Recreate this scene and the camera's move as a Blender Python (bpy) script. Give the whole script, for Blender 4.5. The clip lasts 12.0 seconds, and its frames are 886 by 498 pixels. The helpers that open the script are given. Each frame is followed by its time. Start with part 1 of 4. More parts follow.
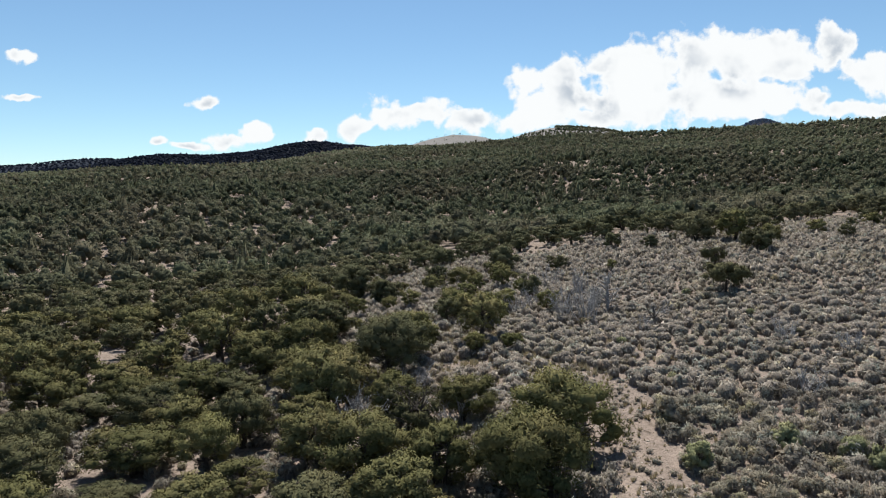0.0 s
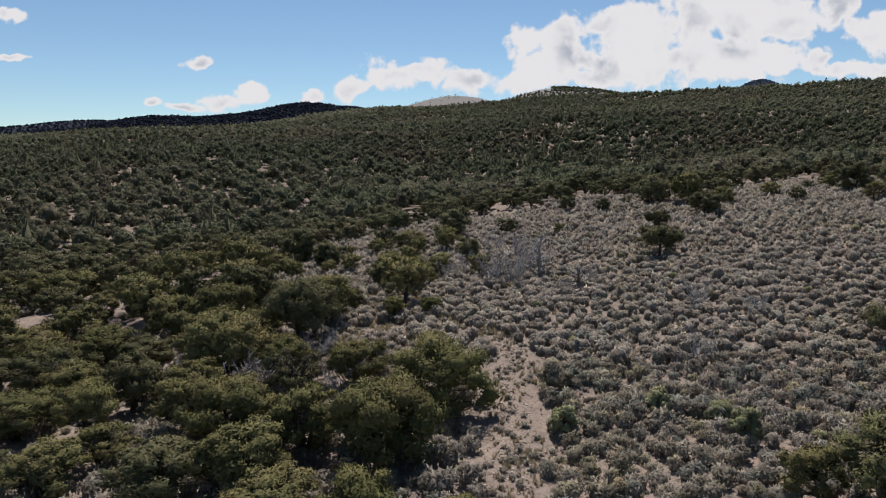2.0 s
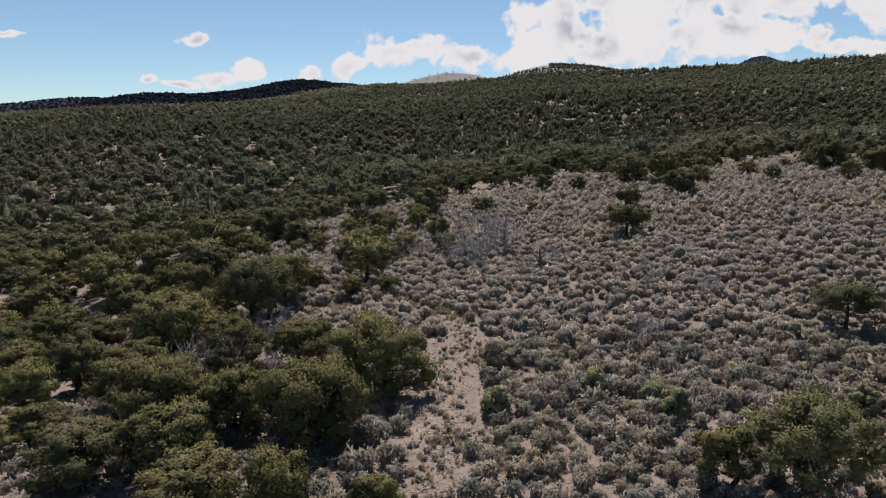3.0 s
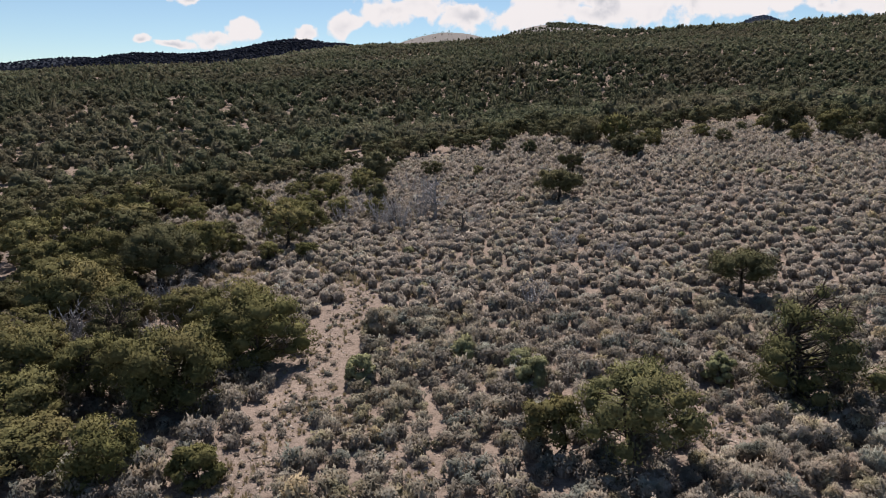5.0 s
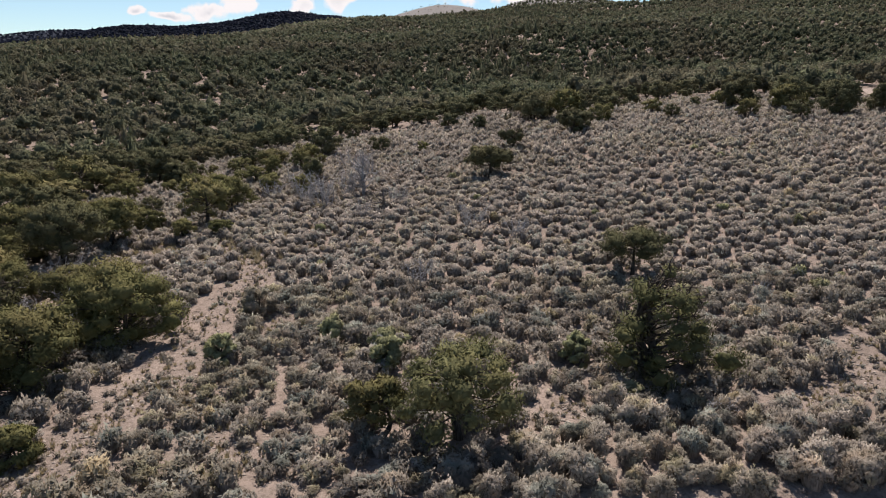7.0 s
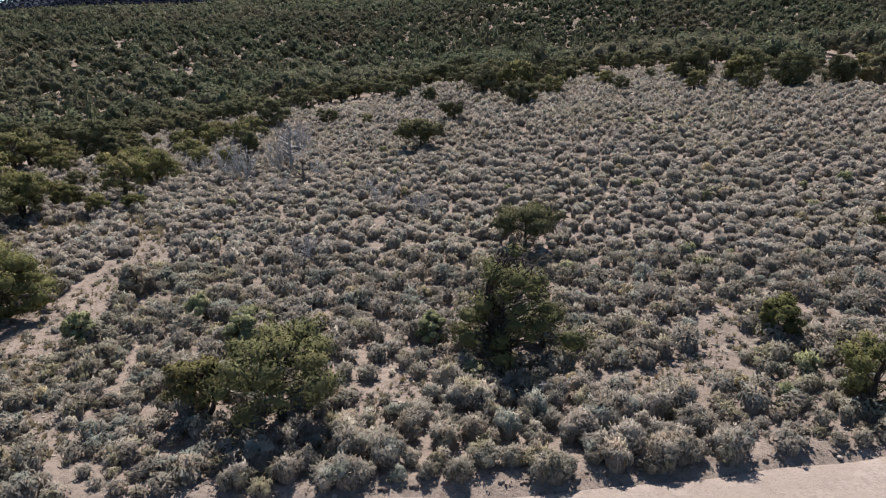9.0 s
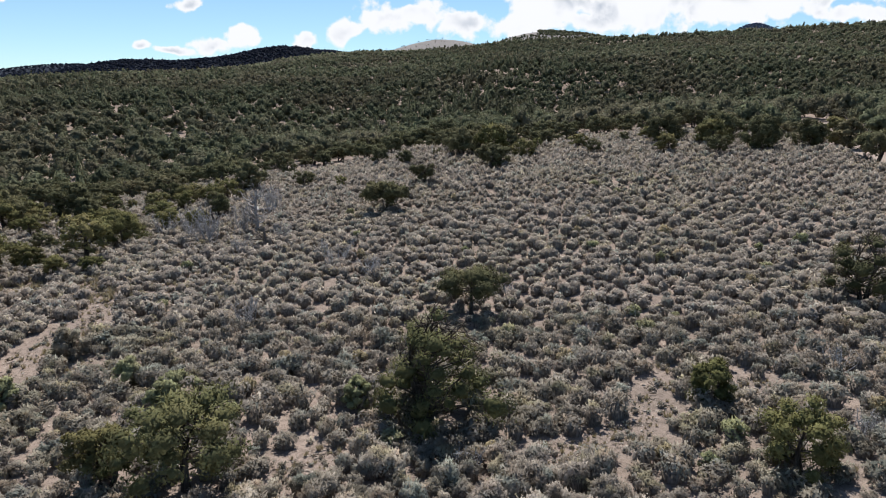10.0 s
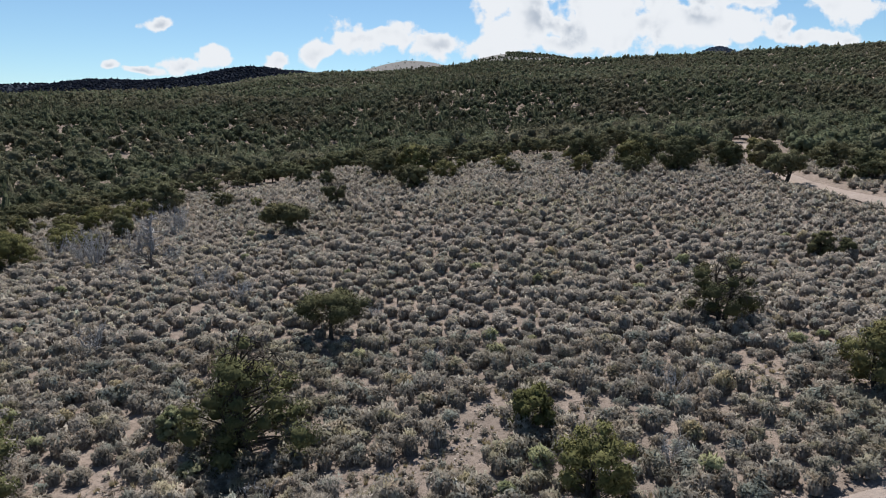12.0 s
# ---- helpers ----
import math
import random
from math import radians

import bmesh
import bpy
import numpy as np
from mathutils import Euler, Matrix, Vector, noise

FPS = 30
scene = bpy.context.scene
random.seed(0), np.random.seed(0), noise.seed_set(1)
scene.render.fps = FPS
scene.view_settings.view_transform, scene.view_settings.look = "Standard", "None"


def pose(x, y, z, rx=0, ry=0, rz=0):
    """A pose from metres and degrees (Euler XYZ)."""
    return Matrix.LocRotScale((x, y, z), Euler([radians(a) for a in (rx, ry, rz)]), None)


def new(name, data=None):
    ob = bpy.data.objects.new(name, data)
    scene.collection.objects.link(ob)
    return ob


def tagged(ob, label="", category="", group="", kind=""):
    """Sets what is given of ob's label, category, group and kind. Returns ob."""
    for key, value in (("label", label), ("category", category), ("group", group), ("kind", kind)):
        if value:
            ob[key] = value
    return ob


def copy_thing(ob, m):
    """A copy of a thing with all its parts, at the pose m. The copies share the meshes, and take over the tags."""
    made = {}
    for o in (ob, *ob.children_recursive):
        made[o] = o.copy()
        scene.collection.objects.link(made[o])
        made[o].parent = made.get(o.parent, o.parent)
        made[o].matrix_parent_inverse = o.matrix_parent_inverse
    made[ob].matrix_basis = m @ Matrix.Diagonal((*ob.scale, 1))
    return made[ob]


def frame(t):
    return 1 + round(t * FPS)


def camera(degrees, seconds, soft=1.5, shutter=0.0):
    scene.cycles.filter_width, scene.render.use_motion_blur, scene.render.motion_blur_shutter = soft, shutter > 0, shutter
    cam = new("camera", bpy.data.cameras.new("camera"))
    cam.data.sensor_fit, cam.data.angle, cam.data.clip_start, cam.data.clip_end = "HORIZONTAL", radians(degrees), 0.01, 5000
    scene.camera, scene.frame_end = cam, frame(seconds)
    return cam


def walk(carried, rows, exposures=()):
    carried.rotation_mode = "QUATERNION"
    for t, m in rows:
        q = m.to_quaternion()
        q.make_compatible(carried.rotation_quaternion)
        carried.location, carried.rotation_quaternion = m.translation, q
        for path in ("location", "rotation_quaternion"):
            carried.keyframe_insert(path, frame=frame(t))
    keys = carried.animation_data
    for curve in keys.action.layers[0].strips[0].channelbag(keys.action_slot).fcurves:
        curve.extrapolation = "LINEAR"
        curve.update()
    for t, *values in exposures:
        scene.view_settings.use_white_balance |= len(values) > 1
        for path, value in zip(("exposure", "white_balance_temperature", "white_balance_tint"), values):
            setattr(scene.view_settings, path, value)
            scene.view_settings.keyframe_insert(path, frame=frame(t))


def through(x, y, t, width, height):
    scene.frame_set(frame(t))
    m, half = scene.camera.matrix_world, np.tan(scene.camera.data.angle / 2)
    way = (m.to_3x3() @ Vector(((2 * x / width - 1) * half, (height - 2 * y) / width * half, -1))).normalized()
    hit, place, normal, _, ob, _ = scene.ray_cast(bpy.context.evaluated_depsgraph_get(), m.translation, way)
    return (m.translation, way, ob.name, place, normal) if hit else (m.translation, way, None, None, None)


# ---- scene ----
cam = camera(65.7, 12.0, 1.0)
METRES, EYE, TILT, LEAN, TURN = 32.0, 10.0, -4.0, 0.0, 0.0
ROWS = [
    (0.0, 0.0, 0.0, 0.0, -0.0, 0.0, -0.0),
    (0.5, 0.0396, 0.0016, 0.0006, -0.06, -0.61, 0.01),
    (1.0, 0.0798, 0.0037, 0.0017, -0.1, -1.43, 0.02),
    (1.5, 0.1202, 0.0064, 0.0024, -0.16, -2.28, 0.02),
    (2.0, 0.161, 0.0093, 0.0031, -0.2, -3.14, 0.03),
    (2.5, 0.2016, 0.0121, 0.0038, -0.26, -4.03, 0.04),
    (3.0, 0.242, 0.0153, 0.0046, -0.33, -4.95, 0.03),
    (3.2, 0.2585, 0.0162, 0.0052, -0.35, -5.33, 0.03),
    (4.8, 0.39, 0.0232, 0.0099, -0.48, -8.06, 0.02),
    (5.0, 0.4066, 0.0241, 0.0104, -0.49, -8.08, 0.02),
    (5.5, 0.4482, 0.0261, 0.0113, -0.51, -8.08, 0.02),
    (6.0, 0.4901, 0.0284, 0.0122, -0.54, -8.08, 0.02),
    (6.5, 0.5319, 0.0302, 0.0122, -0.58, -8.75, -0.01),
    (7.0, 0.574, 0.0323, 0.0132, -0.63, -10.16, -0.03),
    (7.2, 0.5908, 0.0333, 0.0138, -0.64, -10.78, -0.03),
    (8.3, 0.6829, 0.0389, 0.0172, -0.67, -13.45, -0.07),
    (8.8, 0.7247, 0.0415, 0.0187, -0.68, -13.12, -0.09),
    (9.0, 0.7415, 0.0425, 0.0193, -0.68, -12.56, -0.09),
    (9.5, 0.784, 0.0449, 0.0208, -0.64, -10.06, -0.08),
    (10.0, 0.8266, 0.0475, 0.0223, -0.6, -7.55, -0.05),
    (10.5, 0.8691, 0.0497, 0.0224, -0.58, -6.0, -0.04),
    (11.0, 0.9124, 0.0521, 0.0236, -0.69, -5.97, -0.03),
    (11.5, 0.9554, 0.0544, 0.0249, -1.96, -5.94, 0.01),
    (12.0, 0.9979, 0.0571, 0.0263, -2.87, -5.91, 0.04),
]
EXPOSURES = [(0.0, 0.59, 6370, 8), (1.2, 0.44, 6400, 10.5), (2.2, 0.23, 6440, 14), (3.0, 0.27, 6500, 15), (5.5, 0.43, 6680, 16.5), (7.0, 0.53, 6680, 16.5), (9.0, 0.69, 6350, 13), (10.5, 0.52, 6230, 10.5), (12.0, 0.41, 6160, 9.5)]
walk(cam, [(t, pose(0, 0, EYE, TILT, LEAN, TURN) @ pose(METRES * x, METRES * y, METRES * z, 90 + pitch, roll, yaw)) for t, x, y, z, yaw, pitch, roll in ROWS], EXPOSURES)

# ---- sky and sun ----
SUN_AZ, SUN_EL = 0.0, 58.0  # degrees: to the right of +y, above the horizon


def math_node(tree, op, a, b=None, c=None, clamp=False):
    n = tree.nodes.new("ShaderNodeMath")
    n.operation, n.use_clamp = op, clamp
    for i, v in enumerate((a, b, c)):
        if v is None:
            continue
        if isinstance(v, (int, float)):
            n.inputs[i].default_value = v
        else:
            tree.links.new(v, n.inputs[i])
    return n.outputs[0]


def vec_node(tree, op, a, b):
    n = tree.nodes.new("ShaderNodeVectorMath")
    n.operation = op
    for i, v in enumerate((a, b)):
        if isinstance(v, tuple):
            n.inputs[i].default_value = v
        else:
            tree.links.new(v, n.inputs[i])
    return n


def map_range(tree, value, lo, hi, to_lo=0.0, to_hi=1.0, smooth=True):
    n = tree.nodes.new("ShaderNodeMapRange")
    n.interpolation_type = "SMOOTHSTEP" if smooth else "LINEAR"
    tree.links.new(value, n.inputs[0])
    for i, v in enumerate((lo, hi, to_lo, to_hi)):
        n.inputs[1 + i].default_value = v
    return n.outputs[0]


def noise_tex(tree, vector, scale, detail=4.0, rough=0.55, distortion=0.0):
    n = tree.nodes.new("ShaderNodeTexNoise")
    n.inputs["Scale"].default_value, n.inputs["Detail"].default_value = scale, detail
    n.inputs["Roughness"].default_value, n.inputs["Distortion"].default_value = rough, distortion
    if vector is not None:
        tree.links.new(vector, n.inputs["Vector"])
    return n


def mix_rgb(tree, fac, a, b, blend="MIX"):
    n = tree.nodes.new("ShaderNodeMix")
    n.data_type, n.blend_type = "RGBA", blend
    for slot, v in ((0, fac), (6, a), (7, b)):
        if isinstance(v, (int, float)):
            n.inputs[slot].default_value = v
        elif isinstance(v, tuple):
            n.inputs[slot].default_value = (*v, 1.0)
        else:
            tree.links.new(v, n.inputs[slot])
    return n.outputs[2]


def build_world():
    world = bpy.data.worlds.new("sky")
    scene.world = world
    world.use_nodes = True
    t = world.node_tree
    t.nodes.clear()
    out = t.nodes.new("ShaderNodeOutputWorld")
    sky = t.nodes.new("ShaderNodeTexSky")
    sky.sky_type, sky.sun_disc = "NISHITA", False
    sky.sun_elevation, sky.sun_rotation = radians(SUN_EL), radians(SUN_AZ)
    sky.altitude, sky.air_density, sky.dust_density, sky.ozone_density = 1500, 1.0, 0.35, 0.8
    clear = t.nodes.new("ShaderNodeBackground")
    t.links.new(mix_rgb(t, 1.0, sky.outputs[0], (0.9, 1.04, 1.06), "MULTIPLY"), clear.inputs[0])
    clear.inputs[1].default_value = SKY_STRENGTH
    # cumulus: a cloud plane in u = x / y, v = z / y
    coord = t.nodes.new("ShaderNodeTexCoord").outputs["Generated"]
    xyz = t.nodes.new("ShaderNodeSeparateXYZ")
    t.links.new(coord, xyz.inputs[0])
    ahead = math_node(t, "MAXIMUM", xyz.outputs[1], 0.02)
    u, v = math_node(t, "DIVIDE", xyz.outputs[0], ahead), math_node(t, "DIVIDE", xyz.outputs[2], ahead)
    uv = t.nodes.new("ShaderNodeCombineXYZ")
    t.links.new(u, uv.inputs[0])
    t.links.new(v, uv.inputs[1])
    flat = uv.outputs[0]
    # puffs: centre u, v and half sizes
    warp = noise_tex(t, flat, 9.0, 4.0, 0.6)
    bent = vec_node(t, "MULTIPLY_ADD", warp.outputs["Color"], (0.07, 0.05, 0.0))
    bent.inputs[2].default_value = (-0.035, -0.025, 0.0)
    moved = vec_node(t, "ADD", flat, bent.outputs[0]).outputs[0]
    total = None
    for cu, cv, a, b in CLOUDS:
        off = vec_node(t, "SUBTRACT", moved, (cu, cv, 0.0)).outputs[0]
        size = vec_node(t, "MULTIPLY", off, (1 / a, 1 / b, 0.0)).outputs[0]
        length = t.nodes.new("ShaderNodeVectorMath")
        length.operation = "LENGTH"
        t.links.new(size, length.inputs[0])
        one = math_node(t, "SUBTRACT", 1.12, length.outputs["Value"])
        total = one if total is None else math_node(t, "SMOOTH_MAX", total, one, 0.12)
    fluff = noise_tex(t, flat, 32.0, 8.0, 0.62).outputs[0]
    cells = t.nodes.new("ShaderNodeTexVoronoi")
    cells.feature = "SMOOTH_F1"
    cells.inputs["Scale"].default_value, cells.inputs["Smoothness"].default_value, cells.inputs["Detail"].default_value = 26.0, 0.35, 2.0
    t.links.new(moved, cells.inputs["Vector"])
    total = math_node(t, "ADD", total, math_node(t, "MULTIPLY", math_node(t, "SUBTRACT", 0.72, cells.outputs["Distance"]), 0.7))
    dense = math_node(t, "ADD", total, math_node(t, "MULTIPLY", math_node(t, "SUBTRACT", fluff, 0.5), 1.2))
    mask = map_range(t, dense, 0.03, 0.36)
    front = map_range(t, xyz.outputs[1], 0.1, 0.25)
    mask = math_node(t, "MULTIPLY", mask, front, clamp=True)
    # grey hollows and undersides
    lumps = noise_tex(t, moved, 10.0, 3.0, 0.5).outputs[0]
    hollow = math_node(t, "MULTIPLY", map_range(t, lumps, 0.44, 0.66), map_range(t, dense, 0.35, 0.95))
    tint = mix_rgb(t, hollow, (1.0, 1.0, 1.0), (0.56, 0.61, 0.68))
    cloud = t.nodes.new("ShaderNodeBackground")
    t.links.new(tint, cloud.inputs[0])
    cloud.inputs[1].default_value = CLOUD_STRENGTH
    mix = t.nodes.new("ShaderNodeMixShader")
    t.links.new(mask, mix.inputs[0])
    t.links.new(clear.outputs[0], mix.inputs[1])
    t.links.new(cloud.outputs[0], mix.inputs[2])
    t.links.new(mix.outputs[0], out.inputs[0])


SKY_STRENGTH, CLOUD_STRENGTH, SUN_STRENGTH = 0.075, 0.65, 4.9
CLOUDS = (
    (0.112, 0.168, 0.036, 0.03), (0.14, 0.14, 0.05, 0.03),
    (0.163, 0.155, 0.07, 0.051), (0.183, 0.183, 0.045, 0.028), (0.28, 0.191, 0.086, 0.051), (0.273, 0.139, 0.124, 0.041),
    (0.378, 0.199, 0.099, 0.051), (0.474, 0.211, 0.091, 0.048), (0.563, 0.231, 0.045, 0.031), (0.42, 0.147, 0.156, 0.041),
    (0.621, 0.183, 0.058, 0.041), (0.583, 0.131, 0.091, 0.015), (-0.077, 0.123, 0.062, 0.03), (-0.02, 0.127, 0.054, 0.025),
    (0.05, 0.115, 0.066, 0.023), (0.119, 0.115, 0.066, 0.018), (-0.126, 0.104, 0.033, 0.018), (-0.339, 0.143, 0.023, 0.013),
    (-0.272, 0.098, 0.026, 0.015), (-0.318, 0.089, 0.028, 0.013), (-0.365, 0.082, 0.03, 0.008), (-0.405, 0.086, 0.016, 0.01), (-0.179, 0.095, 0.025, 0.013),
    (-0.602, 0.208, 0.03, 0.012), (-0.617, 0.153, 0.028, 0.007), (-0.498, 0.059, 0.02, 0.005), (0.209, 0.123, 0.049, 0.018),
)
build_world()
sun_data = bpy.data.lights.new("sun", "SUN")
sun_data.energy, sun_data.angle, sun_data.color = SUN_STRENGTH, radians(0.53), (1.0, 0.955, 0.88)
sun = new("sun", sun_data)
sun.matrix_basis = pose(0, 0, 300, SUN_EL - 90, 0, -SUN_AZ)


# ---- materials ----
def material(name, rough=0.9):
    m = bpy.data.materials.new(name)
    m.use_nodes = True
    t = m.node_tree
    b = t.nodes["Principled BSDF"]
    b.inputs["Roughness"].default_value = rough
    b.inputs["Specular IOR Level"].default_value = 0.2
    return m, t, b


def world_place(t):
    return t.nodes.new("ShaderNodeNewGeometry").outputs["Position"]


def leaf_material(name, dark, light, odd, rough=0.8, through=0.28, patch=0.35, clump=0.0, mottle=0.0, calm=0.45):
    """Foliage: each spray has its own tone, each clump another, with larger patches of an odd hue."""
    m, t, b = material(name, rough)
    b.inputs["Specular IOR Level"].default_value = 0.04
    geo = t.nodes.new("ShaderNodeNewGeometry")
    each = geo.outputs["Random Per Island"]
    whole = t.nodes.new("ShaderNodeObjectInfo").outputs["Random"]
    tuft = noise_tex(t, geo.outputs["Position"], 2.6, 2.0, 0.6).outputs[0]
    c = mix_rgb(t, math_node(t, "ADD", math_node(t, "MULTIPLY", each, calm), math_node(t, "MULTIPLY", map_range(t, tuft, 0.3, 0.7), 1.0 - calm)), dark, light)
    big = noise_tex(t, geo.outputs["Position"], patch, 3.0, 0.6).outputs[0]
    c = mix_rgb(t, math_node(t, "MULTIPLY", map_range(t, big, 0.42, 0.7), 0.8), c, odd)
    tone = map_range(t, whole, 0.0, 1.0, 0.82, 1.2, False)
    if clump:
        small = noise_tex(t, geo.outputs["Position"], clump, 1.0, 0.5)
        tone = math_node(t, "MULTIPLY", tone, map_range(t, small.outputs[0], 0.32, 0.68, 0.66, 1.34, False))
        warm = map_range(t, noise_tex(t, vec_node(t, "ADD", geo.outputs["Position"], (37.0, 11.0, 5.0)).outputs[0], clump, 1.0).outputs[0], 0.5, 0.7)
        c = mix_rgb(t, math_node(t, "MULTIPLY", warm, 0.55), c, (0.3, 0.225, 0.16) if "sage" in name else odd)
        # single shrubs that are bluer or yellower than the rest
        cool = noise_tex(t, vec_node(t, "ADD", geo.outputs["Position"], (-19.0, 53.0, 2.0)).outputs[0], clump * 0.7, 1.0).outputs[0]
        if "sage" in name:
            c = mix_rgb(t, math_node(t, "MULTIPLY", map_range(t, cool, 0.55, 0.7), 0.6), c, (0.2, 0.235, 0.205))
            c = mix_rgb(t, math_node(t, "MULTIPLY", map_range(t, cool, 0.42, 0.3), 0.5), c, (0.3, 0.27, 0.15))
    if mottle:
        leafy = noise_tex(t, geo.outputs["Position"], mottle, 4.0, 0.7).outputs[0]
        tone = math_node(t, "MULTIPLY", tone, map_range(t, leafy, 0.36, 0.64, 0.78, 1.16, False))
        bump = t.nodes.new("ShaderNodeBump")
        bump.inputs["Strength"].default_value, bump.inputs["Distance"].default_value = 0.4, 0.3
        t.links.new(leafy, bump.inputs["Height"])
        t.links.new(bump.outputs[0], b.inputs["Normal"])
    hue = t.nodes.new("ShaderNodeHueSaturation")
    t.links.new(tone, hue.inputs["Value"])
    t.links.new(map_range(t, whole, 0.0, 1.0, 0.506, 0.494, False), hue.inputs["Hue"])
    t.links.new(c, hue.inputs["Color"])
    t.links.new(hue.outputs[0], b.inputs["Base Color"])
    glow = t.nodes.new("ShaderNodeBsdfTranslucent")
    t.links.new(hue.outputs[0], glow.inputs[0])
    mix = t.nodes.new("ShaderNodeMixShader")
    mix.inputs[0].default_value = through
    t.links.new(b.outputs[0], mix.inputs[1])
    t.links.new(glow.outputs[0], mix.inputs[2])
    t.links.new(mix.outputs[0], t.nodes["Material Output"].inputs[0])
    return m


def bark_material(name, dark, light, scale=9.0):
    m, t, b = material(name, 0.95)
    p = world_place(t)
    squash = vec_node(t, "MULTIPLY", p, (1.0, 1.0, 0.18)).outputs[0]
    n = noise_tex(t, squash, scale, 6.0, 0.65).outputs[0]
    t.links.new(mix_rgb(t, map_range(t, n, 0.35, 0.65), dark, light), b.inputs["Base Color"])
    bump = t.nodes.new("ShaderNodeBump")
    bump.inputs["Strength"].default_value, bump.inputs["Distance"].default_value = 0.7, 0.02
    t.links.new(n, bump.inputs["Height"])
    t.links.new(bump.outputs[0], b.inputs["Normal"])
    return m


def soil_material(name, a, b_, c, litter):
    m, t, b = material(name, 1.0)
    b.inputs["Specular IOR Level"].default_value = 0.0
    p = world_place(t)
    large = noise_tex(t, p, 0.06, 4.0, 0.6).outputs[0]
    mid = noise_tex(t, p, 0.9, 6.0, 0.65).outputs[0]
    fine = noise_tex(t, p, 11.0, 6.0, 0.7).outputs[0]
    col = mix_rgb(t, map_range(t, large, 0.35, 0.65), a, b_)
    col = mix_rgb(t, map_range(t, mid, 0.45, 0.75), col, c)
    patchy = noise_tex(t, p, 3.2, 5.0, 0.7).outputs[0]
    col = mix_rgb(t, math_node(t, "MULTIPLY", map_range(t, patchy, 0.48, 0.62), 0.4), col, litter)
    col = mix_rgb(t, math_node(t, "MULTIPLY", map_range(t, fine, 0.52, 0.66), 0.75), col, litter)
    grains = t.nodes.new("ShaderNodeTexVoronoi")
    grains.inputs["Scale"].default_value = 14.0
    t.links.new(p, grains.inputs["Vector"])
    col = mix_rgb(t, math_node(t, "MULTIPLY", map_range(t, grains.outputs["Distance"], 0.26, 0.12), 0.35), col, mix_rgb(t, fine, litter, (0.42, 0.36, 0.31)))
    # pale scree on the high bald tops
    rise = t.nodes.new("ShaderNodeSeparateXYZ")
    t.links.new(p, rise.inputs[0])
    col = mix_rgb(t, math_node(t, "MULTIPLY", map_range(t, rise.outputs[2], 95.0, 112.0), math_node(t, "MULTIPLY", map_range(t, rise.outputs[0], -200.0, -120.0), map_range(t, rise.outputs[1], 2200.0, 2100.0))), col, mix_rgb(t, map_range(t, mid, 0.4, 0.6), (0.175, 0.163, 0.153), (0.25, 0.233, 0.22)))
    # needle litter under the far ridges' closed woods, cloud shade and haze painted in
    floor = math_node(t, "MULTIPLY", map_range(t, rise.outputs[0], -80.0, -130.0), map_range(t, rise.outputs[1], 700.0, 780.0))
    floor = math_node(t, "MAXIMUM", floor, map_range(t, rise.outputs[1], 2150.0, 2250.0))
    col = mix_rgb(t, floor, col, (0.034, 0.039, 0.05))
    t.links.new(col, b.inputs["Base Color"])
    height = math_node(t, "ADD", math_node(t, "MULTIPLY", mid, 0.6), math_node(t, "MULTIPLY", fine, 0.35))
    bump = t.nodes.new("ShaderNodeBump")
    bump.inputs["Strength"].default_value, bump.inputs["Distance"].default_value = 1.0, 0.14
    t.links.new(height, bump.inputs["Height"])
    t.links.new(bump.outputs[0], b.inputs["Normal"])
    return m


# the far peak's blue haze is mixed into its foliage colour
PEAK_HAZE = leaf_material("peak_foliage_hazed", (0.059, 0.084, 0.129), (0.072, 0.095, 0.146), (0.067, 0.087, 0.135), patch=0.02)
SOIL = soil_material("sandy_soil", (0.258, 0.203, 0.168), (0.218, 0.175, 0.147), (0.315, 0.25, 0.208), (0.087, 0.07, 0.058))
DIRT = soil_material("road_dirt", (0.314, 0.253, 0.214), (0.298, 0.242, 0.205), (0.361, 0.298, 0.255), (0.231, 0.184, 0.157))
BARK = bark_material("bark", (0.030, 0.024, 0.019), (0.111, 0.089, 0.072))
GREY_WOOD = bark_material("weathered_wood", (0.194, 0.184, 0.182), (0.407, 0.392, 0.387))
SNAG = bark_material("snag_wood", (0.07, 0.06, 0.052), (0.2, 0.175, 0.155))
TWIG = bark_material("sage_twigs", (0.095, 0.077, 0.063), (0.234, 0.198, 0.162), 16.0)
JUNIPER = leaf_material("juniper_foliage", (0.079, 0.078, 0.033), (0.157, 0.147, 0.064), (0.165, 0.139, 0.064), through=0.16)
PINYON = leaf_material("pinyon_foliage", (0.058, 0.060, 0.031), (0.119, 0.116, 0.060), (0.124, 0.111, 0.057), through=0.15)
GREEN = leaf_material("green_foliage", (0.090, 0.091, 0.043), (0.174, 0.171, 0.082), (0.176, 0.160, 0.075), through=0.22)
WOODS = leaf_material("edge_foliage", (0.071, 0.075, 0.040), (0.137, 0.136, 0.073), (0.142, 0.122, 0.071), through=0.28, patch=0.08)
BRIGHT = leaf_material("bright_foliage", (0.094, 0.095, 0.038), (0.178, 0.168, 0.07), (0.18, 0.155, 0.07), through=0.18)
FAR_GREEN = leaf_material("woods_foliage", (0.068, 0.077, 0.046), (0.122, 0.133, 0.077), (0.122, 0.104, 0.070), through=0.36, patch=0.022, clump=0.22, mottle=3.0, calm=0.4)
# cloud shadow and haze over the far ridges, put into the foliage colour
RIDGE_SHADED = leaf_material("ridge_foliage_shaded", (0.017, 0.022, 0.038), (0.020, 0.025, 0.042), (0.019, 0.024, 0.040), through=0.5, patch=0.02)
